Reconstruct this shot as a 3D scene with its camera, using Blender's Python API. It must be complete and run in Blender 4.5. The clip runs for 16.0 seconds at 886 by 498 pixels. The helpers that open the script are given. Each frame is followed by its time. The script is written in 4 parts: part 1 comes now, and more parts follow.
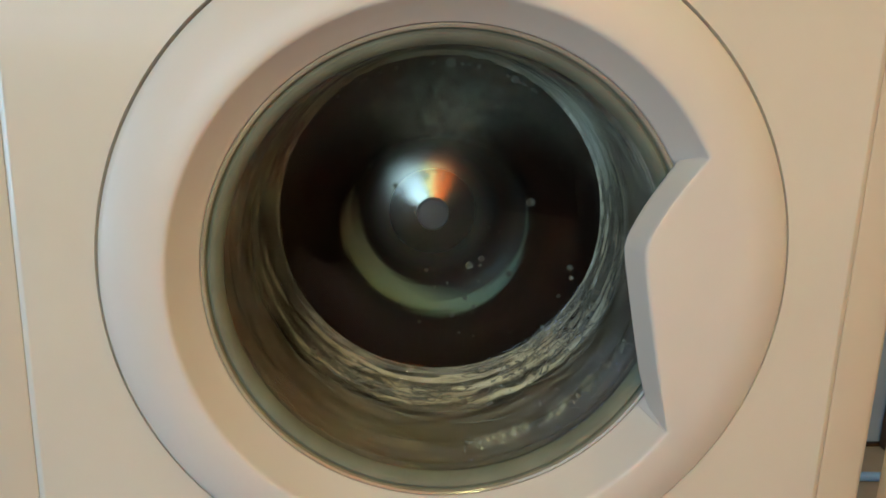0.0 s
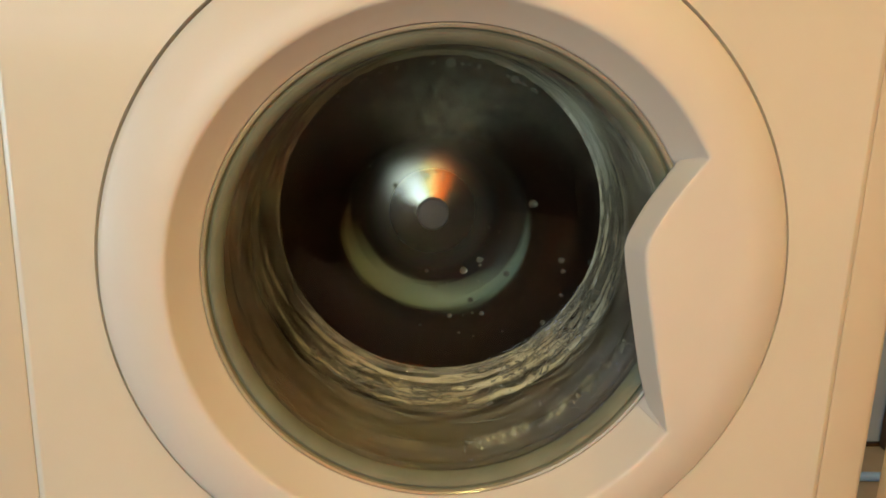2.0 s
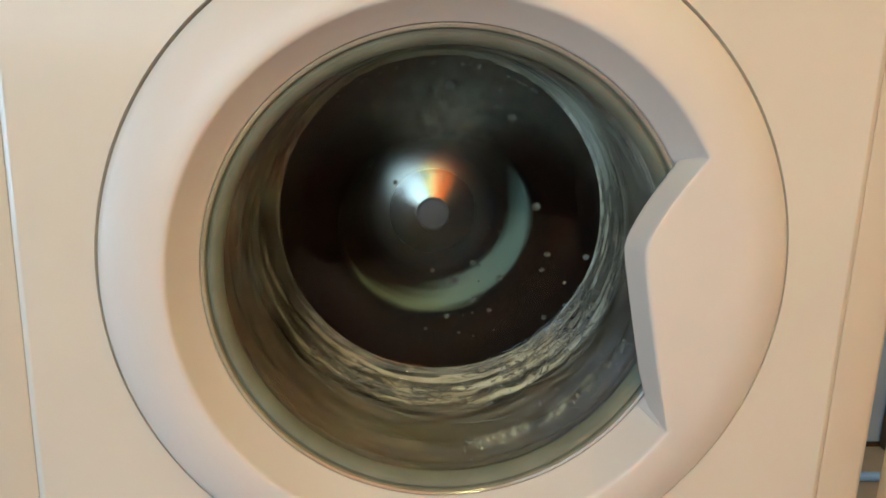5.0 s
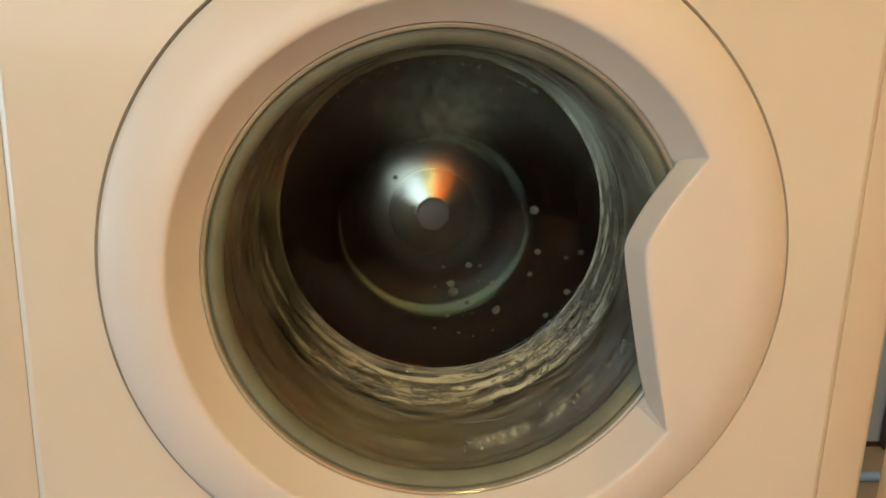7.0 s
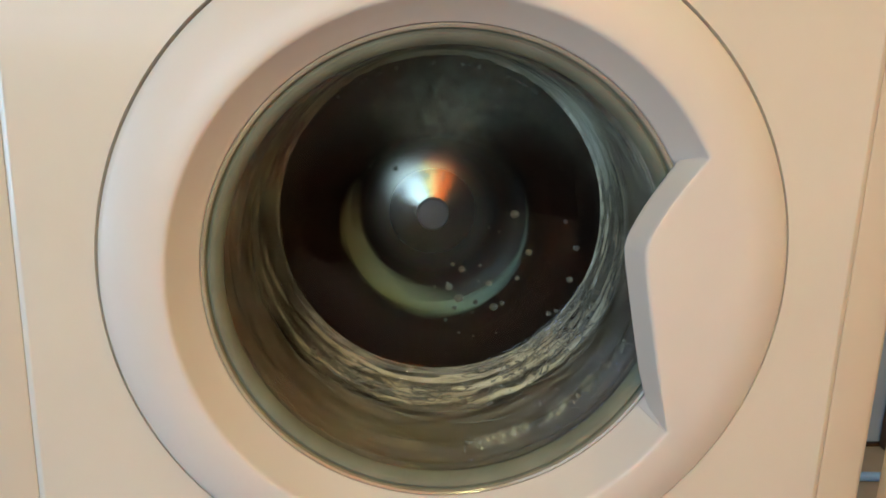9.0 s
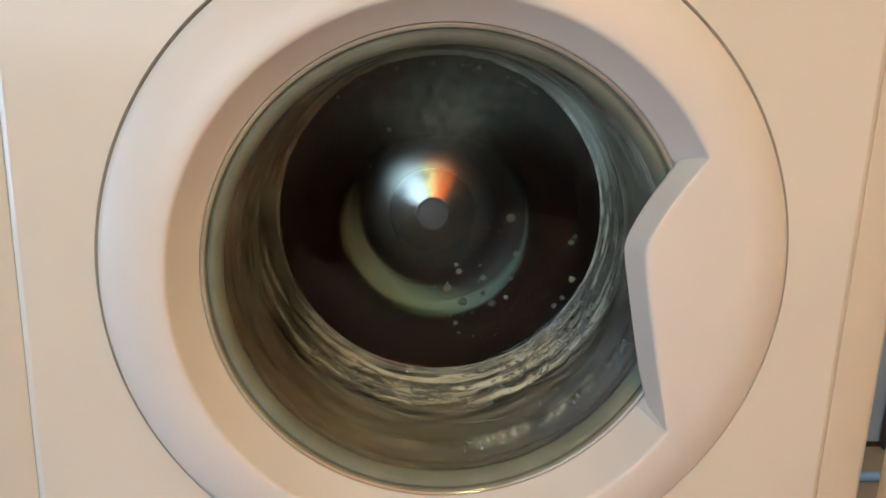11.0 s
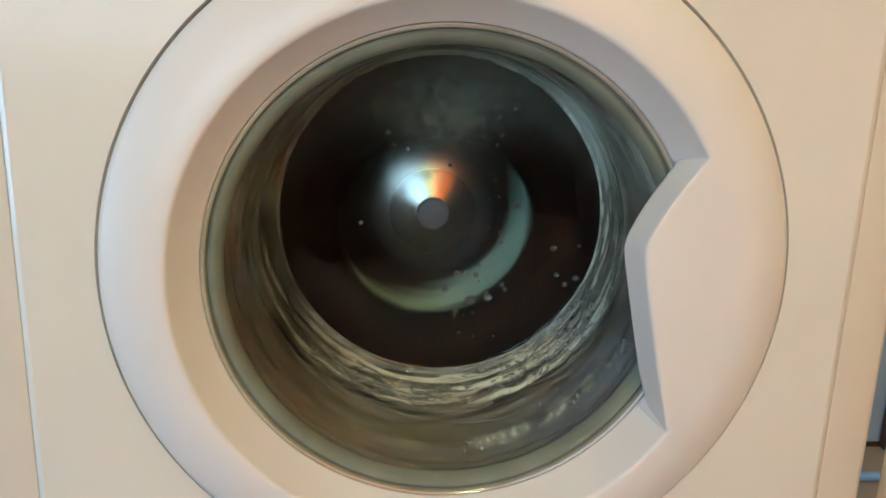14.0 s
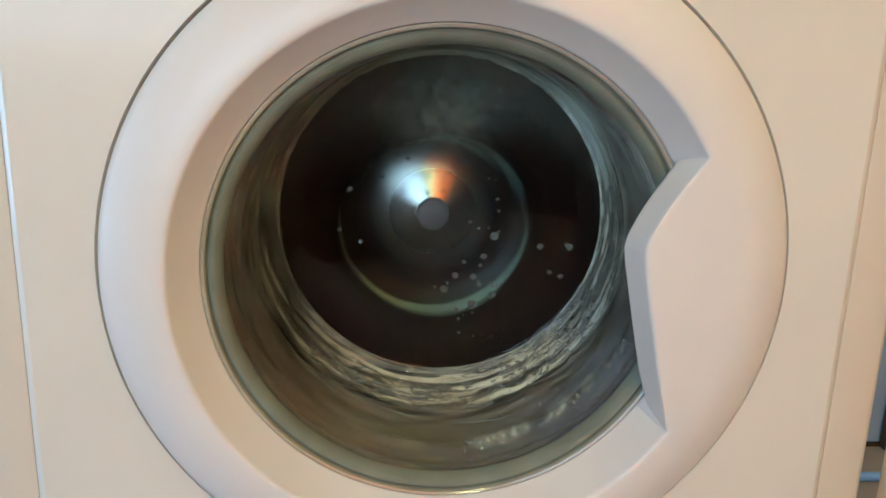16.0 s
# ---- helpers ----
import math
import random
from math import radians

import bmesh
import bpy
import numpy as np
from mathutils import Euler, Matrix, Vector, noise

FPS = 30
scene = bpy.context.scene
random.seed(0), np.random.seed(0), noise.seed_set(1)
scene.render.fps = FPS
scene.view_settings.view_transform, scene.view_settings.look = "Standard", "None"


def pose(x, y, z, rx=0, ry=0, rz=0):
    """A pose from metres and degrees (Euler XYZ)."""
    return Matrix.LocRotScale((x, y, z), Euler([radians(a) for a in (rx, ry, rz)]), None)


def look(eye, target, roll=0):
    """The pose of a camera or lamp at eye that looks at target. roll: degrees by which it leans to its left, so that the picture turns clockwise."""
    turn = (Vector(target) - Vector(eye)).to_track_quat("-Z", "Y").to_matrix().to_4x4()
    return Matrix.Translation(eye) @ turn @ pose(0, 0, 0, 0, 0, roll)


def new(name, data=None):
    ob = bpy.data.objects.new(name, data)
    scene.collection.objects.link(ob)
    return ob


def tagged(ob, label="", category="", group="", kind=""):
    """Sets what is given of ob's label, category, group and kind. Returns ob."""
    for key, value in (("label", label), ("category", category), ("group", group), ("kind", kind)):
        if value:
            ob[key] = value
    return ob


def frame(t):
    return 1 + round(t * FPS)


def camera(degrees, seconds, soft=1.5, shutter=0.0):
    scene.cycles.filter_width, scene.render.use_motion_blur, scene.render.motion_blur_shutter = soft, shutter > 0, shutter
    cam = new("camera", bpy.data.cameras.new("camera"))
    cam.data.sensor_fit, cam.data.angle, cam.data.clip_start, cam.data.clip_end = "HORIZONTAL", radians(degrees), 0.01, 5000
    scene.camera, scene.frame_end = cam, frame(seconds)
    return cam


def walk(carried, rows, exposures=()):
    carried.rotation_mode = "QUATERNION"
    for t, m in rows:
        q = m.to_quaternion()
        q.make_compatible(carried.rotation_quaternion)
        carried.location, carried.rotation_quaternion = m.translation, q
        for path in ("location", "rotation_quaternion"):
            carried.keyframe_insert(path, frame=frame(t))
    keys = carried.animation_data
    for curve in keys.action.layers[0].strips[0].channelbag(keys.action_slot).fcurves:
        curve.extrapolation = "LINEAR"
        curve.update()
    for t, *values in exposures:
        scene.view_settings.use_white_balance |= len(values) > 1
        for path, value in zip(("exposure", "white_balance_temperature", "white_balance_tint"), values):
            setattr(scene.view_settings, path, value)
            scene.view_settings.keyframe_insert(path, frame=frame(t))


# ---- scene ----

# ================= camera =================
H = 0.44                      # height of the door's centre over the floor
cam = camera(55.2, 16.0, soft=1.7, shutter=0.8)
EYE = Vector((-0.0408, -0.5141, H + 0.1561))
AHEAD = Vector((0.0671, 0.9639, -0.25766))
VIEW = look(EYE, EYE + AHEAD, 1.76)
walk(cam, [(0.0, VIEW), (16.0, VIEW)],
     exposures=[(0, -0.52, 9140, -44), (0.5, -0.44, 8390, -47), (1, -0.41, 12050, -39), (1.5, -0.40, 16800, -37), (2, -0.38, 18600, -33), (2.5, -0.38, 14500, -32),
                (2.75, -0.33, 9620, -39), (3, -0.30, 9330, -40), (4.2, -0.30, 9330, -40), (6.3, -0.32, 9420, -40), (6.5, -0.32, 9420, -40), (6.8, -0.40, 13620, -34),
                (7.4, -0.36, 16990, -32), (7.7, -0.32, 11590, -37), (8.2, -0.30, 9330, -40), (11.3, -0.30, 9000, -36), (12, -0.23, 8480, -41), (13, -0.23, 8290, -42), (14.5, -0.21, 7710, -44), (16, -0.21, 7530, -42)])

# ================= world and lights =================
world = bpy.data.worlds.new("sky")
scene.world = world
world.use_nodes = True
wn = world.node_tree
sky = wn.nodes.new("ShaderNodeTexSky")
sky.sky_type, sky.sun_disc, sky.sun_elevation, sky.sun_rotation = 'NISHITA', False, radians(35), radians(200)
wn.links.new(sky.outputs[0], wn.nodes["Background"].inputs[0])
wn.nodes["Background"].inputs[1].default_value = 0.12


def area_lamp(name, m, sx, sy, watts, color):
    data = bpy.data.lights.new(name, 'AREA')
    data.shape, data.size, data.size_y, data.energy, data.color = 'RECTANGLE', sx, sy, watts, color
    ob = new(name, data)
    ob.matrix_world = m
    return ob


# daylight entering the window opening, behind and to the side of the machine's user
WIN = (-1.75, -0.30, 0.48, 1.58)      # x0, x1, z0, z1 in the far wall
ROOM = (-2.1, 1.05, -1.95, 0.604, 2.3)  # x0, x1, y0, y1, height
area_lamp("daylight", look(((WIN[0] + WIN[1]) / 2, ROOM[2] - 0.02, (WIN[2] + WIN[3]) / 2), (-0.4, 0, 0.7)), 1.4, 1.06, 35, (0.33, 0.385, 1.0))
# blue lamp from the left, added for the cool gleam on the left seam
area_lamp("side_blue_lamp", look((ROOM[0] - 0.02, 0.27, 1.0), (0, 0.27, 1.0)), 0.46, 1.9, 27, (0.38, 0.45, 1.0))

# ================= materials =================


def material(name):
    m = bpy.data.materials.new(name)
    m.use_nodes = True
    return m, m.node_tree, m.node_tree.nodes["Principled BSDF"]


def coords(nt, scale=(1, 1, 1)):
    tc, mp = nt.nodes.new("ShaderNodeTexCoord"), nt.nodes.new("ShaderNodeMapping")
    nt.links.new(tc.outputs["Object"], mp.inputs["Vector"])
    mp.inputs["Scale"].default_value = scale
    return mp.outputs["Vector"]


def noise_tex(nt, vec, scale, detail=3.0, rough=0.5):
    n = nt.nodes.new("ShaderNodeTexNoise")
    n.inputs["Scale"].default_value, n.inputs["Detail"].default_value, n.inputs["Roughness"].default_value = scale, detail, rough
    nt.links.new(vec, n.inputs["Vector"])
    return n.outputs["Fac"]


def ramp(nt, fac, stops, eased=False):
    r = nt.nodes.new("ShaderNodeValToRGB")
    r.color_ramp.interpolation = 'B_SPLINE' if eased else 'LINEAR'
    els = r.color_ramp.elements
    els[0].position, els[0].color = stops[0][0], (*stops[0][1], 1)
    els[1].position, els[1].color = stops[-1][0], (*stops[-1][1], 1)
    for p, c in stops[1:-1]:
        e = els.new(p)
        e.color = (*c, 1)
    nt.links.new(fac, r.inputs[0])
    return r.outputs[0]


def bump(nt, bsdf, height, strength, dist=0.002):
    b = nt.nodes.new("ShaderNodeBump")
    b.inputs["Strength"].default_value, b.inputs["Distance"].default_value = strength, dist
    nt.links.new(height, b.inputs["Height"])
    nt.links.new(b.outputs[0], bsdf.inputs["Normal"])


def surface(name, c0, c1, rough=0.5, metal=0.0, grain=60, bump_s=0.1, bump_scale=400, stretch=(1, 1, 1), coat=0.0, spec=0.5, rough_var=0.08):
    """A plain surface: colour drifting between c0 and c1, gloss that varies, fine relief."""
    m, nt, b = material(name)
    v = coords(nt, stretch)
    n1 = noise_tex(nt, v, grain, 5.0)
    nt.links.new(ramp(nt, n1, [(0.3, c0), (0.7, c1)]), b.inputs["Base Color"])
    n2 = noise_tex(nt, v, grain * 0.31, 4.0)
    mr = nt.nodes.new("ShaderNodeMapRange")
    mr.inputs["To Min"].default_value, mr.inputs["To Max"].default_value = max(rough - rough_var, 0.02), rough + rough_var
    nt.links.new(n2, mr.inputs["Value"])
    nt.links.new(mr.outputs[0], b.inputs["Roughness"])
    b.inputs["Metallic"].default_value, b.inputs["Coat Weight"].default_value, b.inputs["Specular IOR Level"].default_value = metal, coat, spec
    bump(nt, b, noise_tex(nt, v, bump_scale, 2.0), bump_s, 0.001)
    return m


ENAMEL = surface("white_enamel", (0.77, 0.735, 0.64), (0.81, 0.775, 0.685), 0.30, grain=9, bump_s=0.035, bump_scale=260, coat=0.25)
# darker, tanner tone of the enamel for the side sheets
SIDE_ENAMEL = surface("tan_enamel", (0.72, 0.645, 0.52), (0.77, 0.695, 0.57), 0.32, grain=9, bump_s=0.035, bump_scale=260, coat=0.2)
PLASTIC = surface("white_plastic", (0.78, 0.745, 0.70), (0.82, 0.785, 0.74), 0.33, grain=12, bump_s=0.03, bump_scale=600)
GREY_RIM = surface("rim_plastic", (0.175, 0.193, 0.147), (0.24, 0.262, 0.203), 0.6, spec=0.2, grain=30, bump_s=0.02)
BEAD = surface("clear_bead_plastic", (0.36, 0.34, 0.26), (0.46, 0.43, 0.34), 0.12, grain=30, bump_s=0.03)
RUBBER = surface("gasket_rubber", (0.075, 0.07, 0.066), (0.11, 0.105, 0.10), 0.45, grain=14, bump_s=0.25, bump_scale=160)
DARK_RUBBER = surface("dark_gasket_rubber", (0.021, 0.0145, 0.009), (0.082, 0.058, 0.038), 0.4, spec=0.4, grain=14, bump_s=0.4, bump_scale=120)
DARK_STEEL = surface("drum_wall_steel", (0.16, 0.16, 0.16), (0.22, 0.22, 0.22), 0.35, metal=1.0, grain=30, bump_s=0.1)


def spun_steel():
    """Spun steel, polished at the centre; shade towards the rim is painted in."""
    m, nt, b = material("spun_steel")
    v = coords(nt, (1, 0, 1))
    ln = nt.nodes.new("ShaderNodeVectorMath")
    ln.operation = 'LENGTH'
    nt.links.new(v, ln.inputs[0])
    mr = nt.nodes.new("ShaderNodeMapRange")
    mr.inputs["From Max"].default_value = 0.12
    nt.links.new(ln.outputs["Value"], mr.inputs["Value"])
    # colour drops to near black outwards, so the reflections fade there
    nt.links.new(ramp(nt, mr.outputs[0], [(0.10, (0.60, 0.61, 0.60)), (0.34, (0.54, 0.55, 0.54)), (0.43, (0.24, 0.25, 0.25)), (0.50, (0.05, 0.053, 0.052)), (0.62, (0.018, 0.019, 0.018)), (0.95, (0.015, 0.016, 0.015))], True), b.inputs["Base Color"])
    # turning marks run round the hub
    tn = nt.nodes.new("ShaderNodeTangent")
    tn.direction_type, tn.axis = 'RADIAL', 'Y'
    nt.links.new(tn.outputs[0], b.inputs["Tangent"])
    b.inputs["Anisotropic"].default_value, b.inputs["Anisotropic Rotation"].default_value = 0.5, 0.25
    b.inputs["Metallic"].default_value = 1.0
    nt.links.new(ramp(nt, mr.outputs[0], [(0.1, (0.25,) * 3), (0.5, (0.29,) * 3), (0.75, (0.33,) * 3)]), b.inputs["Roughness"])
    bump(nt, b, noise_tex(nt, coords(nt), 70, 3.0), 0.06, 0.001)
    return m


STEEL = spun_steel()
CAP = surface("hub_cap_plastic", (0.10, 0.104, 0.11), (0.13, 0.134, 0.14), 0.4, grain=40, bump_s=0.05)
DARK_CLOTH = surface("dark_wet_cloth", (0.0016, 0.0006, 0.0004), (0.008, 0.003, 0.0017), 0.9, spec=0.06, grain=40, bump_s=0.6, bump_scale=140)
PALE_CLOTH = surface("pale_wet_cloth", (0.15, 0.205, 0.15), (0.25, 0.33, 0.25), 0.85, grain=40, bump_s=0.5, bump_scale=140)
WALL_BLUE = surface("blue_grey_paint", (0.36, 0.50, 0.72), (0.43, 0.58, 0.80), 0.7, grain=5, bump_s=0.15, bump_scale=150)
WALL_CREAM = surface("cream_paint", (0.62, 0.54, 0.44), (0.70, 0.61, 0.50), 0.8, grain=4, bump_s=0.2, bump_scale=150)
WALL_TAN = surface("tan_paint", (0.70, 0.58, 0.44), (0.76, 0.64, 0.50), 0.8, grain=4, bump_s=0.2, bump_scale=150)
# unseen far wall, made dark so the door glass reflects little
WALL_DARK = surface("dark_far_wall", (0.06, 0.045, 0.035), (0.10, 0.075, 0.055), 0.6, grain=6, stretch=(4, 4, 0.5), bump_s=0.2, bump_scale=90)
CEILING_PAINT = surface("ceiling_paint", (0.74, 0.70, 0.64), (0.8, 0.76, 0.70), 0.9, grain=4, bump_s=0.1, bump_scale=150)
FLOOR_MAT = surface("worn_linoleum", (0.31, 0.28, 0.245), (0.44, 0.40, 0.355), 0.55, grain=7, bump_s=0.04, bump_scale=80)
DARK_WOOD = surface("dark_wood", (0.035, 0.018, 0.010), (0.08, 0.04, 0.022), 0.4, grain=12, stretch=(6, 6, 0.6), bump_s=0.2)
HOSE = surface("blue_hose_plastic", (0.20, 0.42, 0.80), (0.26, 0.48, 0.88), 0.35, grain=25, bump_s=0.1)
CABINET = surface("cream_laminate", (0.66, 0.52, 0.34), (0.72, 0.57, 0.39), 0.45, grain=6, bump_s=0.05)


def glass_material():
    """Clear, faintly green door glass."""
    m, nt, b = material("door_glass")
    nt.nodes.remove(b)
    out = nt.nodes["Material Output"]
    g = nt.nodes.new("ShaderNodeBsdfGlass")
    g.inputs["Color"].default_value = (0.95, 0.97, 0.94, 1)
    g.inputs["IOR"].default_value, g.inputs["Roughness"].default_value = 1.31, 0.0
    nt.links.new(g.outputs[0], out.inputs["Surface"])
    return m


GLASS = glass_material()


def film_material():
    """A thin film of water and suds that lies on the glass in ragged patches."""
    m, nt, b = material("suds_film")
    out = nt.nodes["Material Output"]
    b.inputs["Base Color"].default_value = (0.46, 0.51, 0.42, 1)
    b.inputs["Roughness"].default_value = 0.35
    t = nt.nodes.new("ShaderNodeBsdfTransparent")
    mix = nt.nodes.new("ShaderNodeMixShader")
    at = nt.nodes.new("ShaderNodeAttribute")
    at.attribute_name = "film"
    v = coords(nt)
    n1 = noise_tex(nt, v, 190, 8.0, 0.75)
    mul = nt.nodes.new("ShaderNodeMath")
    mul.operation = 'MULTIPLY'
    nt.links.new(ramp(nt, n1, [(0.36, (0.06, 0.06, 0.06)), (0.60, (0.8, 0.8, 0.8))]), mul.inputs[0])
    nt.links.new(at.outputs["Fac"], mul.inputs[1])
    nt.links.new(mul.outputs[0], mix.inputs[0])
    nt.links.new(t.outputs[0], mix.inputs[1])
    nt.links.new(b.outputs[0], mix.inputs[2])
    nt.links.new(mix.outputs[0], out.inputs["Surface"])
    bump(nt, b, n1, 0.6, 0.002)
    return m


FILM = film_material()


def water_material():
    m, nt, b = material("cloudy_water_drop")
    b.inputs["Base Color"].default_value = (0.28, 0.30, 0.28, 1)
    b.inputs["Transmission Weight"].default_value = 0.90
    b.inputs["IOR"].default_value = 1.33
    v = coords(nt)
    nt.links.new(ramp(nt, noise_tex(nt, v, 900, 2.0), [(0.3, (0.08,) * 3), (0.7, (0.3,) * 3)]), b.inputs["Roughness"])
    return m


DROP = water_material()


def glow(name, color, strength):
    m, nt, b = material(name)
    b.inputs["Base Color"].default_value = (*color, 1)
    b.inputs["Emission Color"].default_value = (*color, 1)
    b.inputs["Emission Strength"].default_value = strength
    return m


SHADE = glow("lit_orange_fabric", (1.0, 0.20, 0.07), 3.7)
BULB = glow("warm_ceiling_glass", (1.0, 0.84, 0.45), 66.0)
GLOBE = glow("pale_lamp_glass", (1.0, 0.93, 0.66), 40.0)

# ================= mesh helpers =================


def part(name, bm, mat, parent=None, label="", smooth=True):
    """Links a bmesh as one mesh object, under a thing or a part."""
    bmesh.ops.recalc_face_normals(bm, faces=bm.faces)
    me = bpy.data.meshes.new(name)
    bm.to_mesh(me)
    bm.free()
    if smooth:
        for p in me.polygons:
            p.use_smooth = True
        me.set_sharp_from_angle(angle=radians(38))
    me.materials.append(mat)
    ob = new(name, me)
    if parent:
        ob.parent = parent
    if label:
        ob["label"] = label
    return ob


def thing(name, loc, label, category, group="", kind=""):
    ob = new(name)
    ob.location = loc
    ob.empty_display_size = 0.05
    return tagged(ob, label, category, group, kind)


def box(bm, x0, x1, y0, y1, z0, z1, bevel=0.0, seg=2):
    ret = bmesh.ops.create_cube(bm, size=1)
    vs = ret["verts"]
    for v in vs:
        v.co = Vector((x0 if v.co.x < 0 else x1, y0 if v.co.y < 0 else y1, z0 if v.co.z < 0 else z1))
    if bevel:
        es = list({e for v in vs for e in v.link_edges})
        bmesh.ops.bevel(bm, geom=es, offset=bevel, segments=seg, affect='EDGES', profile=0.5)
    return bm


def boxed(*a, **k):
    return box(bmesh.new(), *a, **k)


def lathe(profile, n=192, closed=False, jitter=None):
    """Turns (radius, y[, z of centre]) about the y axis. closed: the profile is a loop."""
    bm = bmesh.new()
    rings = []
    for i, row in enumerate(profile):
        r, y = row[0], row[1]
        zc = row[2] if len(row) > 2 else 0.0
        if r < 1e-6:
            rings.append([bm.verts.new((0, y, zc))])
            continue
        ring = []
        for k in range(n):
            a = 2 * math.pi * k / n
            dr, dy = jitter(i, a) if jitter else (0, 0)
            ring.append(bm.verts.new(((r + dr) * math.cos(a), y + dy, zc + (r + dr) * math.sin(a))))
        rings.append(ring)
    pairs = list(zip(rings, rings[1:])) + ([(rings[-1], rings[0])] if closed else [])
    for a, b in pairs:
        for k in range(n):
            j = (k + 1) % n
            if len(a) == 1 and len(b) == 1:
                break
            if len(a) == 1:
                bm.faces.new((a[0], b[k], b[j]))
            elif len(b) == 1:
                bm.faces.new((a[k], a[j], b[0]))
            else:
                bm.faces.new((a[k], a[j], b[j], b[k]))
    return bm


def curve_pts(pts, per=6):
    """Catmull-Rom through points of any dimension."""
    out = []
    P = [Vector(p) for p in pts]
    for i in range(len(P) - 1):
        p0, p1, p2, p3 = P[max(i - 1, 0)], P[i], P[i + 1], P[min(i + 2, len(P) - 1)]
        for k in range(per):
            t = k / per
            out.append(0.5 * ((2 * p1) + (p2 - p0) * t + (2 * p0 - 5 * p1 + 4 * p2 - p3) * t * t + (3 * p1 - p0 - 3 * p2 + p3) * t ** 3))
    out.append(P[-1])
    return out


def tube(pts, r, n=12):
    bm = bmesh.new()
    pts = [Vector(p) for p in pts]
    rings = []
    for i, p in enumerate(pts):
        d = (pts[min(i + 1, len(pts) - 1)] - pts[max(i - 1, 0)]).normalized()
        u = d.cross(Vector((0, 0, 1)) if abs(d.z) < 0.9 else Vector((1, 0, 0))).normalized()
        w = d.cross(u)
        rings.append([bm.verts.new(p + r * (math.cos(2 * math.pi * k / n) * u + math.sin(2 * math.pi * k / n) * w)) for k in range(n)])
    for a, b in zip(rings, rings[1:]):
        for k in range(n):
            bm.faces.new((a[k], a[(k + 1) % n], b[(k + 1) % n], b[k]))
    bm.faces.new(rings[0][::-1])
    bm.faces.new(rings[-1])
    return bm


def prism(profile, z0, z1):
    """A closed outline in x, y drawn up from z0 to z1."""
    bm = bmesh.new()
    lo = [bm.verts.new((x, y, z0)) for x, y in profile]
    hi = [bm.verts.new((x, y, z1)) for x, y in profile]
    n = len(lo)
    for k in range(n):
        bm.faces.new((lo[k], lo[(k + 1) % n], hi[(k + 1) % n], hi[k]))
    bm.faces.new(lo[::-1])
    bm.faces.new(hi)
    return bm


# ================= room =================
def room():
    x0, x1, y0, y1, h = ROOM
    t = 0.12
    w = part("floor", boxed(x0 - t, x1 + t, y0 - t, y1 + t, -0.1, 0.0), FLOOR_MAT, smooth=False)
    tagged(w, "worn grey-brown linoleum floor", "floor", kind="structure")
    w = part("ceiling", boxed(x0 - t, x1 + t, y0 - t, y1 + t, h, h + 0.1), CEILING_PAINT, smooth=False)
    tagged(w, "plain off-white painted ceiling", "ceiling", kind="structure")
    w = part("wall_north", boxed(x0 - t, x1 + t, y1, y1 + t, 0, h), WALL_BLUE, smooth=False)
    tagged(w, "blue-grey painted wall behind the washing machine", "wall", kind="structure")
    w = part("wall_east", boxed(x1, x1 + t, y0, y1, 0, h), WALL_TAN, smooth=False)
    tagged(w, "plain tan painted wall", "wall", kind="structure")
    # west wall, with an unseen opening added for the side lamp
    bm = bmesh.new()
    ya, yb, za, zb = 0.03, 0.51, 0.02, 1.98
    for a in ((y0, ya, 0, h), (yb, y1, 0, h), (ya, yb, 0, za), (ya, yb, zb, h)):
        box(bm, x0 - t, x0, *a)
    tagged(part("wall_west", bm, WALL_CREAM, smooth=False), "plain cream painted wall with a tall opening added for the side lamp", "wall", kind="structure")
    # south wall, with a window opening
    bm = bmesh.new()
    a0, a1, b0, b1 = WIN
    for a in ((x0, a0, 0, h), (a1, x1, 0, h), (a0, a1, 0, b0), (a0, a1, b1, h)):
        box(bm, a[0], a[1], y0 - t, y0, a[2], a[3])
    tagged(part("wall_south", bm, WALL_DARK, smooth=False), "unseen far wall with a window opening, darkened to dim the glass reflections", "wall", kind="structure")
    w = part("baseboard", boxed(0.31, x1, y1 - 0.008, y1, 0.0, 0.006, bevel=0.002), DARK_WOOD)
    tagged(w, "low dark brown wooden baseboard", "baseboard", kind="structure")


room()


def pendant_light():
    t = thing("pendant_light", (0.46, -1.42, ROOM[4]), "small frosted glass pendant light glowing warm", "pendant light")
    part("canopy", lathe([(0, 0), (0.05, 0), (0.05, 0.012), (0.012, 0.03), (0, 0.03)], 48), PLASTIC, t).rotation_euler = (radians(-90), 0, 0)
    part("cord", tube([(0, 0, -0.02), (0, 0, -0.40)], 0.003), DARK_WOOD, t)
    part("shade", lathe([(0, 0.39)] + [(0.09 * math.sin(radians(k * 12)), 0.48 - 0.09 * math.cos(radians(k * 12))) for k in range(1, 15)] + [(0, 0.57)], 48), BULB, t, "glowing warm glass globe").rotation_euler = (radians(-90), 0, 0)
    return t


pendant_light()


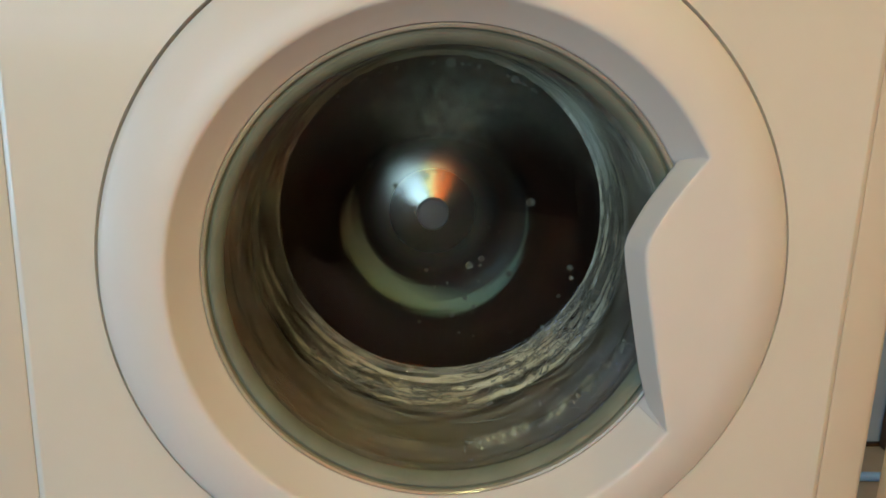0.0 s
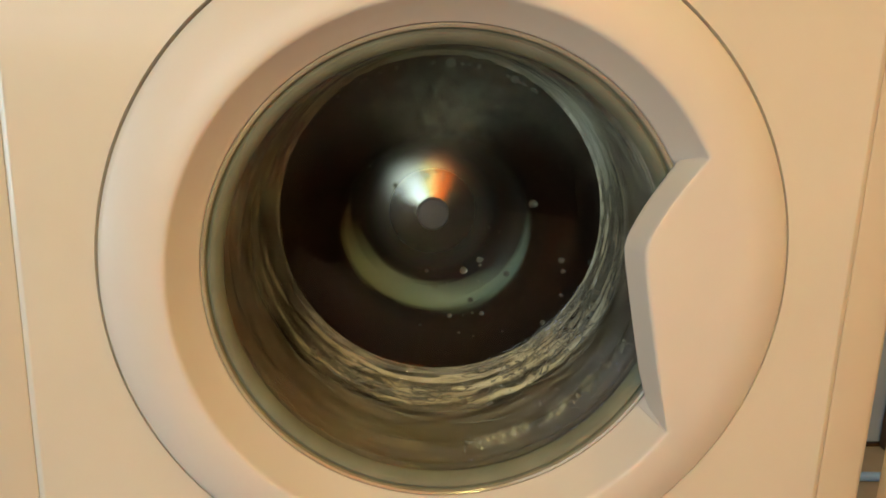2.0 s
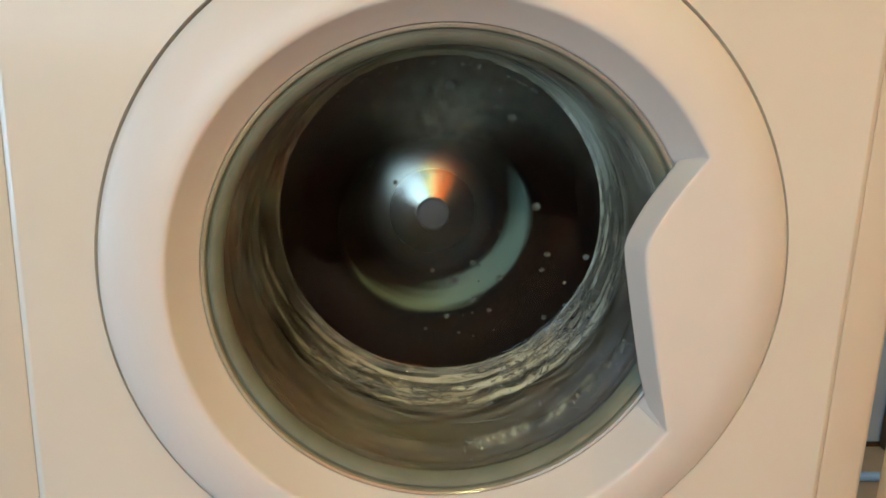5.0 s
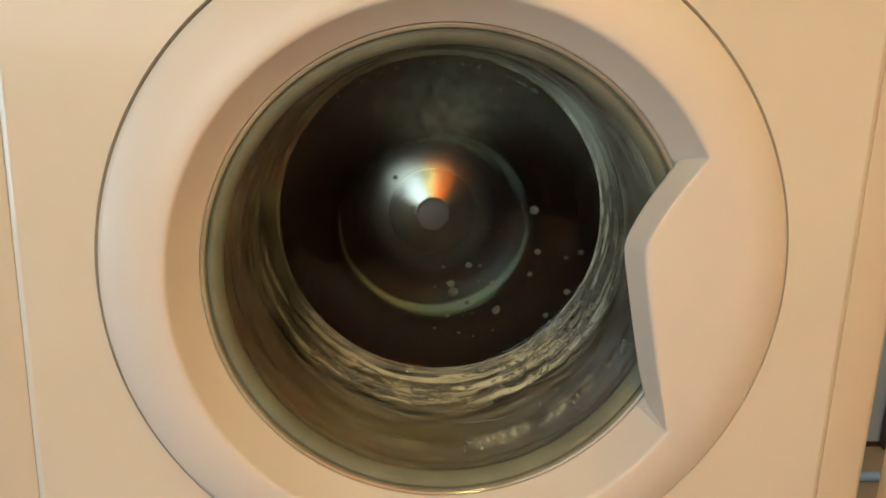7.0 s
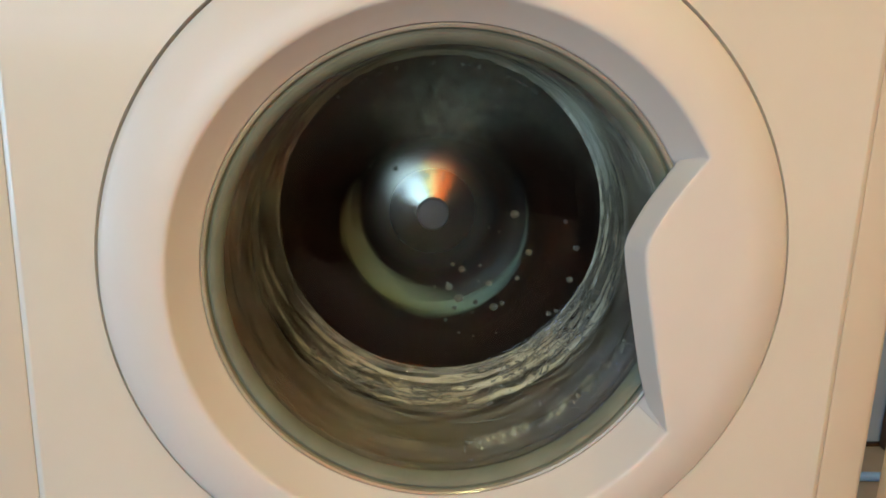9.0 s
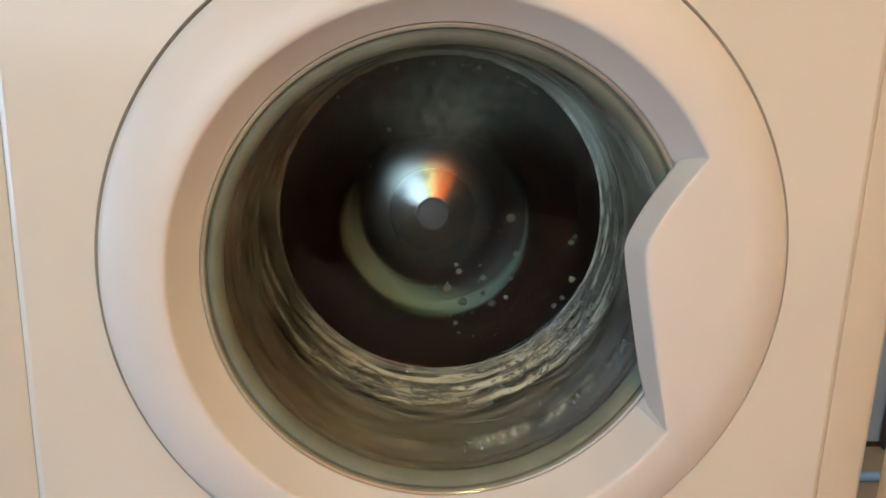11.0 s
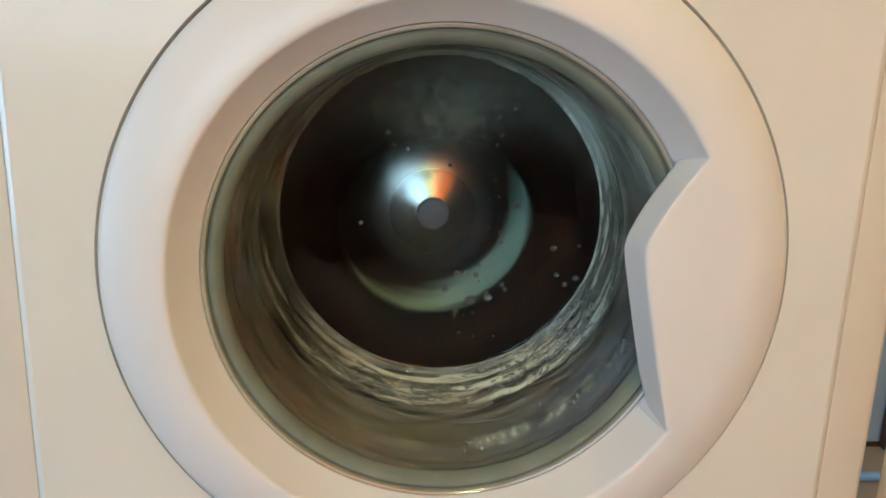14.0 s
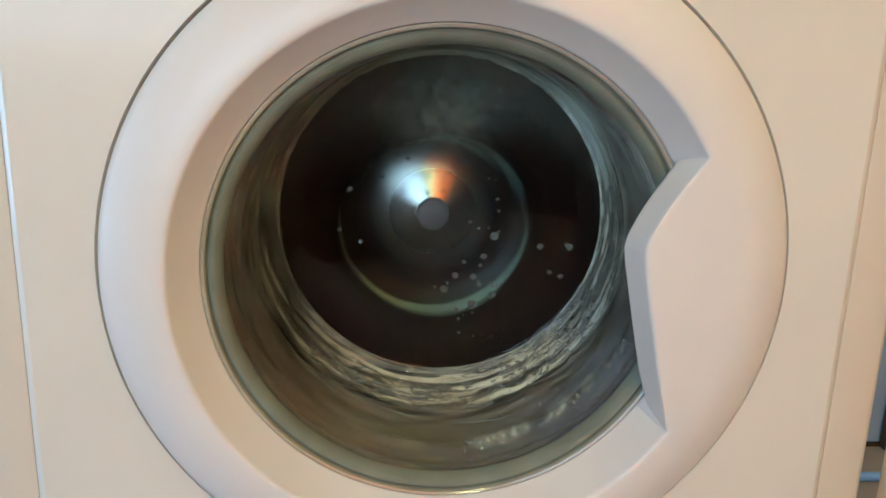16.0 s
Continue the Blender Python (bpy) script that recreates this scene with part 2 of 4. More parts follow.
# unseen lamp, added for the drum's pale ray and to light the cloth
def fill_lamp():
    t = thing("fill_lamp", (-0.03, -1.80, 0), "unseen fill light added as a slim standing lamp with a lit frosted globe", "floor lamp")
    part("foot", lathe([(0, 0), (0.12, 0), (0.12, 0.012), (0.02, 0.024), (0, 0.024)], 48), DARK_WOOD, t).rotation_euler = (radians(90), 0, 0)
    part("pole", tube([(0, 0, 0.02), (0, 0, 0.6), (0, 0, 1.22)], 0.009), DARK_WOOD, t)
    ob = part("shade", lathe([(0, 0)] + [(0.075 * math.sin(radians(k * 12)), 0.10 - 0.10 * math.cos(radians(k * 12))) for k in range(1, 15)] + [(0, 0.2)], 48), GLOBE, t, "glowing pale glass globe")
    ob.matrix_local = pose(0, 0, 1.21, 90, 0, 0)
    return t


fill_lamp()


def wall_lamp():
    t = thing("wall_lamp", (0.53, ROOM[2], 1.22), "orange fabric wall lamp, lit", "wall lamp")
    part("backplate", lathe([(0, 0), (0.05, 0), (0.05, 0.02), (0, 0.02)], 32), PLASTIC, t)
    bm = bmesh.new()
    n = 48
    rows = []
    for z, r in ((-0.22, 0.45), (0.22, 0.42)):
        rows.append([bm.verts.new((r * math.cos(2 * math.pi * k / n), 0.26 + 0.6 * r * math.sin(2 * math.pi * k / n), z)) for k in range(n)])
    for k in range(n):
        bm.faces.new((rows[0][k], rows[0][(k + 1) % n], rows[1][(k + 1) % n], rows[1][k]))
    part("shade", bm, SHADE, t, "glowing orange fabric shade")
    part("arm", tube([(0, 0.02, 0), (0, 0.15, 0), (0, 0.26, 0.02)], 0.008), DARK_WOOD, t)
    return t


wall_lamp()


def water_hose():
    pts = curve_pts([(0.34, 0.445, 0.0065), (0.50, 0.487, 0.0065), (0.62, 0.500, 0.0065), (0.76, 0.488, 0.0065), (0.95, 0.45, 0.0065)], 8)
    ob = part("water_hose", tube(pts, 0.0065), HOSE)
    return tagged(ob, "light blue plastic hose lying on the floor", "hose")


water_hose()


def upright_board():
    ob = part("upright_board", boxed(0.3112, 0.3292, -0.012, 0.006, 0.0, 0.85, bevel=0.002), CABINET)
    return tagged(ob, "cream laminate board standing upright beside the washing machine", "board")


def table_leg():
    ob = part("table_leg", boxed(0.702, 0.746, 0.56, 0.60, 0.0, 0.72, bevel=0.004), DARK_WOOD)
    return tagged(ob, "dark brown wooden table leg by the wall", "table leg")


upright_board()
table_leg()

# ================= washing machine =================
R_DOOR, R_HOLE = 0.2173, 0.2199
R_BEV, Y_BEV = 0.1720, -0.0236
R_GLASS, Y_GLASS = 0.1567, 0.0026
SEAM_L, SEAM, HALF, DEPTH, TALL = 0.2682, 0.2652, 0.3042, 0.54, 0.85
machine = thing("washing_machine", (0, 0, H), "white front-loading washing machine, spinning, on the floor", "washing machine")


def front_panel():
    """Enamel sheet with rolled edges and the round door opening."""
    bm = bmesh.new()
    z0, z1 = 0.06 - H, 0.71 - H
    n = 240
    inner, inner2, outer, edge = [], [], [], []
    for k in range(n):
        a = 2 * math.pi * (k + 0.5) / n
        c, s = math.cos(a), math.sin(a)
        inner.append(bm.verts.new((R_HOLE * c, 0.0, R_HOLE * s)))
        inner2.append(bm.verts.new(((R_HOLE - 0.002) * c, 0.010, (R_HOLE - 0.002) * s)))
        f = min(((SEAM if c > 0 else SEAM_L) - 0.0053) / abs(c) if abs(c) > 1e-6 else 9, (z1 if s > 0 else -z0) / abs(s) if abs(s) > 1e-6 else 9)
        outer.append((f * c, f * s))
    xl, xr = SEAM_L - 0.0045, SEAM - 0.0045
    ov = [bm.verts.new((x, 0.0, z)) for x, z in outer]
    for k in range(n):
        j = (k + 1) % n
        bm.faces.new((inner[k], inner[j], ov[j], ov[k]))
        bm.faces.new((inner2[k], inner2[j], inner[j], inner[k]))
    # corner triangles
    for cx, cz in ((xr - 0.0008, z1), (0.0008 - xl, z1), (0.0008 - xl, z0), (xr - 0.0008, z0)):
        v = bm.verts.new((cx, 0.0, cz))
        near = sorted(range(n), key=lambda i: abs(math.atan2(cz, cx) - math.atan2(outer[i][1], outer[i][0])))[:2]
        bm.faces.new((v, ov[near[0]], ov[near[1]]))
    # rolled edges along the seams
    for s, xs in ((-1, xl), (1, xr)):
        prof = [(xs - 0.0008, 0.0), (xs, 0.00008), (xs + 0.0006, 0.0003), (xs + 0.0010, 0.00058), (xs + 0.0046, 0.0032), (xs + 0.0049, 0.0036), (xs + 0.0050, 0.0042), (xs + 0.0050, 0.012)]
        rows = [[bm.verts.new((s * x, y, z)) for x, y in prof] for z in (z0, z1)]
        for i in range(len(prof) - 1):
            bm.faces.new((rows[0][i], rows[0][i + 1], rows[1][i + 1], rows[1][i]))
    return part("front_panel", bm, ENAMEL, machine)


front_panel()


def corner_strip(s):
    """Side sheet folded round to the front, with a rolled edge at the seam."""
    a, w = (SEAM_L if s < 0 else SEAM) + 0.0010, HALF
    prof = [(a, 0.012), (a, 0.0052), (a + 0.0003, 0.0043), (a + 0.0012, 0.0040)]
    r = 0.007
    for k in range(7):
        t = math.pi / 2 * k / 6
        prof.append((w - r + r * math.sin(t), 0.0115 + r - r * math.cos(t)))
    prof += [(w, DEPTH), (w - 0.002, DEPTH), (w - 0.002, 0.014), (a, 0.014)]
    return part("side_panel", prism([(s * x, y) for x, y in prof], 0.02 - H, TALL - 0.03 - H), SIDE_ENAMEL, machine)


corner_strip(-1)
corner_strip(1)
part("top_panel", boxed(-HALF, HALF, 0.0, DEPTH, TALL - 0.03 - H, TALL - H, bevel=0.004), ENAMEL, machine)
part("upper_panel", boxed(-SEAM, SEAM, 0.001, 0.02, 0.712 - H, TALL - 0.032 - H, bevel=0.003), PLASTIC, machine)
part("plinth", boxed(-SEAM, SEAM, 0.004, 0.02, 0.012 - H, 0.058 - H, bevel=0.002), PLASTIC, machine)
part("back_panel", boxed(-HALF + 0.003, HALF - 0.003, DEPTH - 0.004, DEPTH - 0.001, 0.02 - H, TALL - 0.032 - H), ENAMEL, machine)
part("base", boxed(-HALF + 0.004, HALF - 0.004, 0.02, DEPTH - 0.006, 0.022 - H, 0.05 - H), ENAMEL, machine)
for fx in (-0.25, 0.25):
    for fy in (0.06, DEPTH - 0.06):
        f = part("foot", lathe([(0, 0), (0.02, 0), (0.02, 0.008), (0.008, 0.01), (0.008, 0.024), (0, 0.024)], 24), DARK_RUBBER, machine)
        f.matrix_local = pose(fx, fy, -H, 90, 0, 0)

# ---------------- door ----------------
# the grip's edge from its upper to its lower end, front and back, in x and z from the door's centre
GRIP_FRONT = [(0.1505, 0.0830), (0.1339, 0.0605), (0.1216, 0.0395), (0.1173, 0.0270), (0.1188, 0.0100), (0.1289, -0.0394), (0.1402, -0.0880), (0.1425, -0.0962)]
GRIP_BACK = [(0.1400, 0.0800), (0.1226, 0.0533), (0.1147, 0.0385), (0.1103, 0.0265), (0.1112, 0.0120), (0.1233, -0.0463), (0.1304, -0.0743), (0.1390, -0.0955)]
GRIP_FRONT = [(math.degrees(math.atan2(p.y, p.x)), p.length) for p in curve_pts(GRIP_FRONT, 12)]
GRIP_BACK = [(math.degrees(math.atan2(p.y, p.x)), p.length) for p in curve_pts(GRIP_BACK, 12)]


def grip_radius(table, deg):
    if deg >= table[0][0] or deg <= table[-1][0]:
        return None
    for (d0, r0), (d1, r1) in zip(table, table[1:]):
        if d1 <= deg <= d0:
            return r0 + (r1 - r0) * (d0 - deg) / (d0 - d1)


def door_front(r):
    """Depth of the door's front surface at a radius: a soft crown between the outer edge and the inner edge."""
    t = (R_DOOR - r) / (R_DOOR - R_BEV)
    if t <= 1:
        return -0.004 - (0.0196) * (1 - (1 - t) ** 2.2)
    return Y_BEV - 0.0012 * min(1, (t - 1))


def door_body():
    bm = bmesh.new()
    n = 900
    cols = []
    for k in range(n):
        a = 2 * math.pi * k / n
        deg = math.degrees(a)
        deg = deg - 360 if deg > 180 else deg
        rg = grip_radius(GRIP_FRONT, deg)
        rb = grip_radius(GRIP_BACK, deg)
        r_in = rg if rg else R_BEV
        col = [(R_DOOR - 0.003, 0.012), (R_DOOR, 0.008), (R_DOOR, -0.002), (R_DOOR - 0.0006, -0.0038)]
        for i in range(1, 13):
            r = R_DOOR - 0.0006 + (r_in + 0.0028 - R_DOOR + 0.0006) * i / 12
            col.append((r, door_front(r)))
        y_e = door_front(r_in + 0.0028)
        if rg:
            rb = rb if rb else r_in - 0.004
            rb = min(rb, r_in - 0.001)
            col += [(r_in + 0.0012, y_e + 0.0004), (r_in, y_e + 0.0018), (r_in - 0.0007, y_e + 0.004)]
            y_b = -0.006
            col += [(rb + 0.0008, y_b), (rb, y_b + 0.002), (rb + 0.001, y_b + 0.004), (r_in + 0.006, y_b + 0.0045)]
        else:
            col += [(r_in + 0.0012, y_e + 0.0003), (r_in, y_e + 0.0012), (r_in - 0.0010, y_e + 0.0030)]
            # hollow of the inner slope
            r2, y2 = r_in - 0.0010, y_e + 0.0030
            for i in range(1, 5):
                t = i / 4
                col.append((r2 + (R_GLASS + 0.0004 - r2) * t, y2 + (Y_GLASS - y2) * (t ** 0.9)))
        cols.append([bm.verts.new((r * math.cos(a), y, r * math.sin(a))) for r, y in col])
    for k in range(n):
        a, b = cols[k], cols[(k + 1) % n]
        for i in range(min(len(a), len(b)) - 1):
            bm.faces.new((a[i], b[i], b[i + 1], a[i + 1]))
    return bm


door = part("door", door_body(), PLASTIC, machine, "white plastic door ring with a moulded grip")


def inner_slope():
    """Sloped collar between the ring and the glass; it runs on under the grip."""
    prof = [(R_BEV + 0.001, -0.0190)]
    for i in range(0, 9):
        t = i / 8
        prof.append((R_BEV - 0.0013 + (R_GLASS - R_BEV + 0.0013) * t, -0.0198 + (Y_GLASS + 0.0198) * t ** 0.9))
    prof += [(R_GLASS, Y_GLASS + 0.006)]
    return part("inner_collar", lathe([(r + 0.0006, y + 0.0005) for r, y in prof], 300), PLASTIC, door)


inner_slope()
# two fine beads that hold the glass
part("retaining_bead", lathe([(R_GLASS, Y_GLASS - 0.0005), (R_GLASS - 0.0012, Y_GLASS - 0.0012), (R_GLASS - 0.0026, Y_GLASS - 0.0004), (R_GLASS - 0.003, Y_GLASS + 0.002)], 300), BEAD, door)
part("rim_groove", lathe([(R_GLASS - 0.0030, Y_GLASS + 0.002), (R_GLASS - 0.0036, Y_GLASS + 0.0032), (R_GLASS - 0.0046, Y_GLASS + 0.002), (R_GLASS - 0.0058, Y_GLASS + 0.0012), (R_GLASS - 0.0075, Y_GLASS + 0.0016), (0.1476, Y_GLASS + 0.0026), (0.1456, Y_GLASS + 0.0050), (0.1443, Y_GLASS + 0.0082), (0.1440, Y_GLASS + 0.0102)], 300), GREY_RIM, door)

BOWL_R, BOWL_Y, BOWL_Z = 0.1194, 0.0927, 0.016


def glass_bowl():
    outer = [(R_GLASS - 0.0035, 0.0085, 0), (0.1500, 0.0080, 0), (0.1475, 0.0098, 0), (0.1455, 0.0140, 0.0010), (0.1424, 0.023, 0.003), (0.1375, 0.036, 0.0055), (0.1335, 0.052, 0.0085), (0.1300, 0.066, 0.0112), (0.1278, 0.0755, 0.0130), (0.1252, 0.0845, 0.0148), (0.1222, 0.0905, 0.0157), (0.1190, 0.0934, 0.016), (0.1165, 0.0945, 0.016), *[(0.01 * k, 0.0988 - 0.33 * (0.01 * k) ** 2, 0.016) for k in range(10, -1, -1)]]
    inner = [*[(0.01 * k, 0.1045 - 0.35 * (0.01 * k) ** 2, 0.016) for k in range(11)], (0.1165, 0.1001, 0.016), (0.1190, 0.0994, 0.016), (0.1216, 0.0978, 0.016), (0.1240, 0.0952, 0.0158), (0.1285, 0.087, 0.0146), (0.1325, 0.075, 0.0125), (0.1365, 0.060, 0.010), (0.1410, 0.042, 0.0065), (0.1450, 0.026, 0.0035), (0.1482, 0.0175, 0.001), (0.1530, 0.0150, 0), (R_GLASS - 0.0035, 0.0140, 0)]

    # fine moulding ridges on the wall, towards the bowl's floor
    wall = curve_pts(outer[4:14], 10)
    wall = [(p[0] + 0.00035 * math.sin(i * 1.25) * max(0.0, (i - 22) / 38) * (1 if i < 62 else 0), p[1], p[2]) for i, p in enumerate(wall)]
    outer = outer[:4] + wall + outer[14:]
    first, wall0, wall1 = len(outer) + 15, 4, 4 + len(wall)

    def ripple(i, a):
        c, s = math.cos(a), math.sin(a)
        if wall0 + 20 <= i < wall1:
            k = 0.0010 * min(1.0, (i - wall0 - 20) / 24) * min(1.0, (wall1 - 28 - i) / 10) * (0.45 + 0.55 * max(0.0, -s)) if i < wall1 - 28 else 0.0
            return k * noise.noise((1.6 * c, 1.6 * s, i * 0.42)), k * noise.noise((2.2 * c + 5, 2.2 * s, i * 0.37))
        if first <= i <= first + 4:
            k = 0.0004 + 0.0007 * max(0.0, -s) ** 0.7 * (1.4 if c > 0 else 0.8)
            return k * noise.noise((5 * c, 5 * s, i * 1.9 + 4)), 0.8 * k * noise.noise((7 * c, 7 * s, i * 2.3))
        return 0.0, 0.0
    ob = part("glass_bowl", lathe(outer + inner, 320, closed=True, jitter=ripple), GLASS, door, "clear greenish pressed glass bowl, wet inside")
    ob.visible_shadow = False
    return ob


glass_bowl()


def suds_film():
    """Ragged suds on the drum side of the glass, upper middle and low on the wall."""
    bm = bmesh.new()
    lay = bm.verts.layers.float.new("film")
    n, m = 120, 26
    rows = []
    for i in range(m + 1):
        row = []
        for k in range(n):
            a = 2 * math.pi * k / n
            r = 0.118 * (i + 0.3) / m
            x, z = r * math.cos(a), r * math.sin(a)
            y = 0.1054 - 0.005 * (r / 0.118) ** 2
            v = bm.verts.new((x, y, BOWL_Z + z))
            d1 = math.exp(-((x / 0.034) ** 2 + ((z - 0.072) / 0.024) ** 2))
            d2 = 0.8 * math.exp(-((x / 0.085) ** 2 + ((z + 18 * x * x * 0.25 - 0.108) / 0.022) ** 2))
            v[lay] = min(1.0, 0.30 * d1 + 0.36 * d2)
            row.append(v)
        rows.append(row)
    for a, b in zip(rows, rows[1:]):
        for k in range(n):
            bm.faces.new((a[k], a[(k + 1) % n], b[(k + 1) % n], b[k]))
    ob = part("suds_film", bm, FILM)
    ob.location = (0, 0, H)
    ob.visible_shadow = False
    return tagged(ob, "thin ragged film of suds on the glass", "suds", kind="stuff")


suds_film()


def streak_material():
    """Water and suds that run round the glass wall in streaks, and the pale painted reflections."""
    m, nt, b = material("streaked_water")
    out = nt.nodes["Material Output"]
    pol, st = nt.nodes.new("ShaderNodeAttribute"), nt.nodes.new("ShaderNodeAttribute")
    pol.attribute_name, st.attribute_name = "polar", "film"
    n1 = noise_tex(nt, pol.outputs["Vector"], 3.6, 5.0, 0.55)
    n2 = noise_tex(nt, coords(nt), 240, 4.0, 0.6)
    add = nt.nodes.new("ShaderNodeMath")
    add.operation = 'MULTIPLY_ADD'
    add.inputs[1].default_value = 0.25
    nt.links.new(n2, add.inputs[0])
    nt.links.new(n1, add.inputs[2])
    mul = nt.nodes.new("ShaderNodeMath")
    mul.operation = 'MULTIPLY'
    nt.links.new(ramp(nt, add.outputs[0], [(0.46, (0.12, 0.12, 0.12)), (0.60, (0.40, 0.40, 0.40)), (0.72, (0.78, 0.78, 0.78))]), mul.inputs[0])
    nt.links.new(st.outputs["Fac"], mul.inputs[1])
    # haze: suds lumps, plus pale tone standing in for light on the glass
    hz, mx, cm = nt.nodes.new("ShaderNodeAttribute"), nt.nodes.new("ShaderNodeMath"), nt.nodes.new("ShaderNodeMix")
    hz.attribute_name, mx.operation, cm.data_type = "haze", 'MAXIMUM', 'RGBA'
    nt.links.new(mul.outputs[0], mx.inputs[0])
    nt.links.new(hz.outputs["Fac"], mx.inputs[1])
    nt.links.new(hz.outputs["Fac"], cm.inputs["Factor"])
    nt.links.new(ramp(nt, n1, [(0.36, (0.25, 0.195, 0.138)), (0.64, (0.66, 0.59, 0.47))]), cm.inputs[6])
    nt.links.new(ramp(nt, n1, [(0.38, (0.60, 0.66, 0.55)), (0.64, (0.80, 0.85, 0.74))]), cm.inputs[7])
    nt.links.new(cm.outputs[2], b.inputs["Base Color"])
    b.inputs["Roughness"].default_value = 0.05
    t, mix = nt.nodes.new("ShaderNodeBsdfTransparent"), nt.nodes.new("ShaderNodeMixShader")
    nt.links.new(mx.outputs[0], mix.inputs[0])
    nt.links.new(t.outputs[0], mix.inputs[1])
    nt.links.new(b.outputs[0], mix.inputs[2])
    nt.links.new(mix.outputs[0], out.inputs["Surface"])
    fine, both = noise_tex(nt, coords(nt), 420, 3.0, 0.6), nt.nodes.new("ShaderNodeMath")
    both.operation = 'MULTIPLY_ADD'
    both.inputs[1].default_value = 0.45
    nt.links.new(fine, both.inputs[0])
    nt.links.new(add.outputs[0], both.inputs[2])
    bump(nt, b, both.outputs[0], 0.8, 0.004)
    return m


STREAK = streak_material()


def wall_film():
    """Streaked water on the drum side of the bowl's wall, thickest low down; the pale upper part is painted reflection.
    """
    bm = bmesh.new()
    fl, hl, pl = bm.verts.layers.float.new("film"), bm.verts.layers.float.new("haze"), bm.verts.layers.float_vector.new("polar")
    prof = curve_pts([(0.1200, 0.1003, 0.016), (0.1252, 0.0963, 0.0158), (0.1297, 0.0875, 0.0146), (0.1337, 0.0755, 0.0125), (0.1377, 0.0605, 0.010), (0.1422, 0.0425, 0.0065), (0.1462, 0.0265, 0.0035), (0.1494, 0.0185, 0.001), (0.1530, 0.0158, 0.0)], 9)
    n = 760
    rows = []
    for i, (r, y, zc) in enumerate(prof):
        u = i / (len(prof) - 1)
        row = []
        for k in range(n):
            a = 2 * math.pi * k / n
            c, s_ = math.cos(a), math.sin(a)
            dr = 0.0009 * noise.noise((3 * c, 3 * s_, 9 * u)) + 0.0005 * noise.noise((14 * c, 14 * s_, 16 * u)) + 0.0006 * noise.noise((2.4 * c, 2.4 * s_, 34 * u)) * max(0.0, 1 - u)
            v = bm.verts.new(((r + dr) * c, y, zc + (r + dr) * s_))
            low = max(0.0, -s_)
            right = max(0.0, 0.5 * c - 0.5 * s_)
            patch = 1 + 0.7 * noise.noise((1.6 * c + 3, 1.6 * s_, 2.5 * u)) + 0.5 * noise.noise((4 * c, 4 * s_, 5 * u))
            deg = math.degrees(a) if a < math.pi else math.degrees(a) - 360
            f = 0.27 + 0.58 * min(1.0, max(0.0, (s_ + 0.25) / 1.0))
            f += 1.5 * low ** 0.6 * patch * math.exp(-((u - 0.28) / 0.24) ** 2)
            f += 1.7 * right ** 2.5 * patch * math.exp(-((u - 0.26) / 0.2) ** 2)
            # painted highlight on the right edge of the bowl's floor
            f += 2.0 * max(0, c) ** 2 * math.exp(-(u / 0.09) ** 2)
            f *= 0.9 + 0.2 * math.sin(2 * math.pi * (u + 0.012 * noise.noise((3 * c, 3 * s_, 0))) / 0.125 + 0.4) if s_ < 0.2 else 1.0
            # clearer glass below the wet band
            f *= 1 - 0.7 * low ** 0.5 * min(1.0, max(0.0, (u - 0.40) / 0.12))
            # a lumpy strip of suds low on the wall
            strip = max(0.0, 1 - ((deg + 54) / 33) ** 2) ** 0.4
            lump = 0.45 + 0.9 * noise.noise((9 * c, 9 * s_, 8 * u)) + 0.7 * noise.noise((37 * c, 37 * s_, 22 * u)) + 0.5 * noise.noise((90 * c, 90 * s_, 40 * u))
            z = 0.55 * strip * max(0.0, lump) * math.exp(-((u - 0.66 - 0.03 * noise.noise((5 * c, 5 * s_, 0))) / 0.045) ** 2)
            # upper wall: reflected light put into the film as a pale tone
            z = max(z, 0.9 * min(1.0, max(0.0, (s_ + 0.15) / 0.8)) * (0.75 + 0.5 * noise.noise((2 * c, 2 * s_, 3 * u))))
            # a pale streak painted along the edge of the bowl's floor as its highlight
            z = max(z, 0.75 * max(0.0, math.cos(a - 0.05)) ** 5 * max(0.0, 0.55 + 0.9 * noise.noise((7 * c, 7 * s_, 3))) * math.exp(-((u - 0.04) / 0.05) ** 2))
            f *= 0.75 + 0.5 * max(-0.6, noise.noise((2.3 * c + 7, 2.3 * s_, 2 * u)))
            v[fl] = min(2.0, max(0.0, f))
            v[hl] = min(1.0, max(0.0, z))
            v[pl] = (0.75 * c, 0.75 * s_, 6.0 * u + 0.09 * noise.noise((6 * c, 6 * s_, 4 * u)) + 0.06 * noise.noise((16 * c, 16 * s_, 9 * u)) * (1.5 if c > 0 else 0.7))
            row.append(v)
        rows.append(row)
    for a, b in zip(rows, rows[1:]):
        for k in range(n):
            bm.faces.new((a[k], a[(k + 1) % n], b[(k + 1) % n], b[k]))
    ob = part("water_film", bm, STREAK)
    ob.location = (0, 0, H)
    ob.visible_shadow = False
    return tagged(ob, "streaked film of water and suds on the glass wall, with reflections painted pale", "water film", kind="stuff")


wall_film()


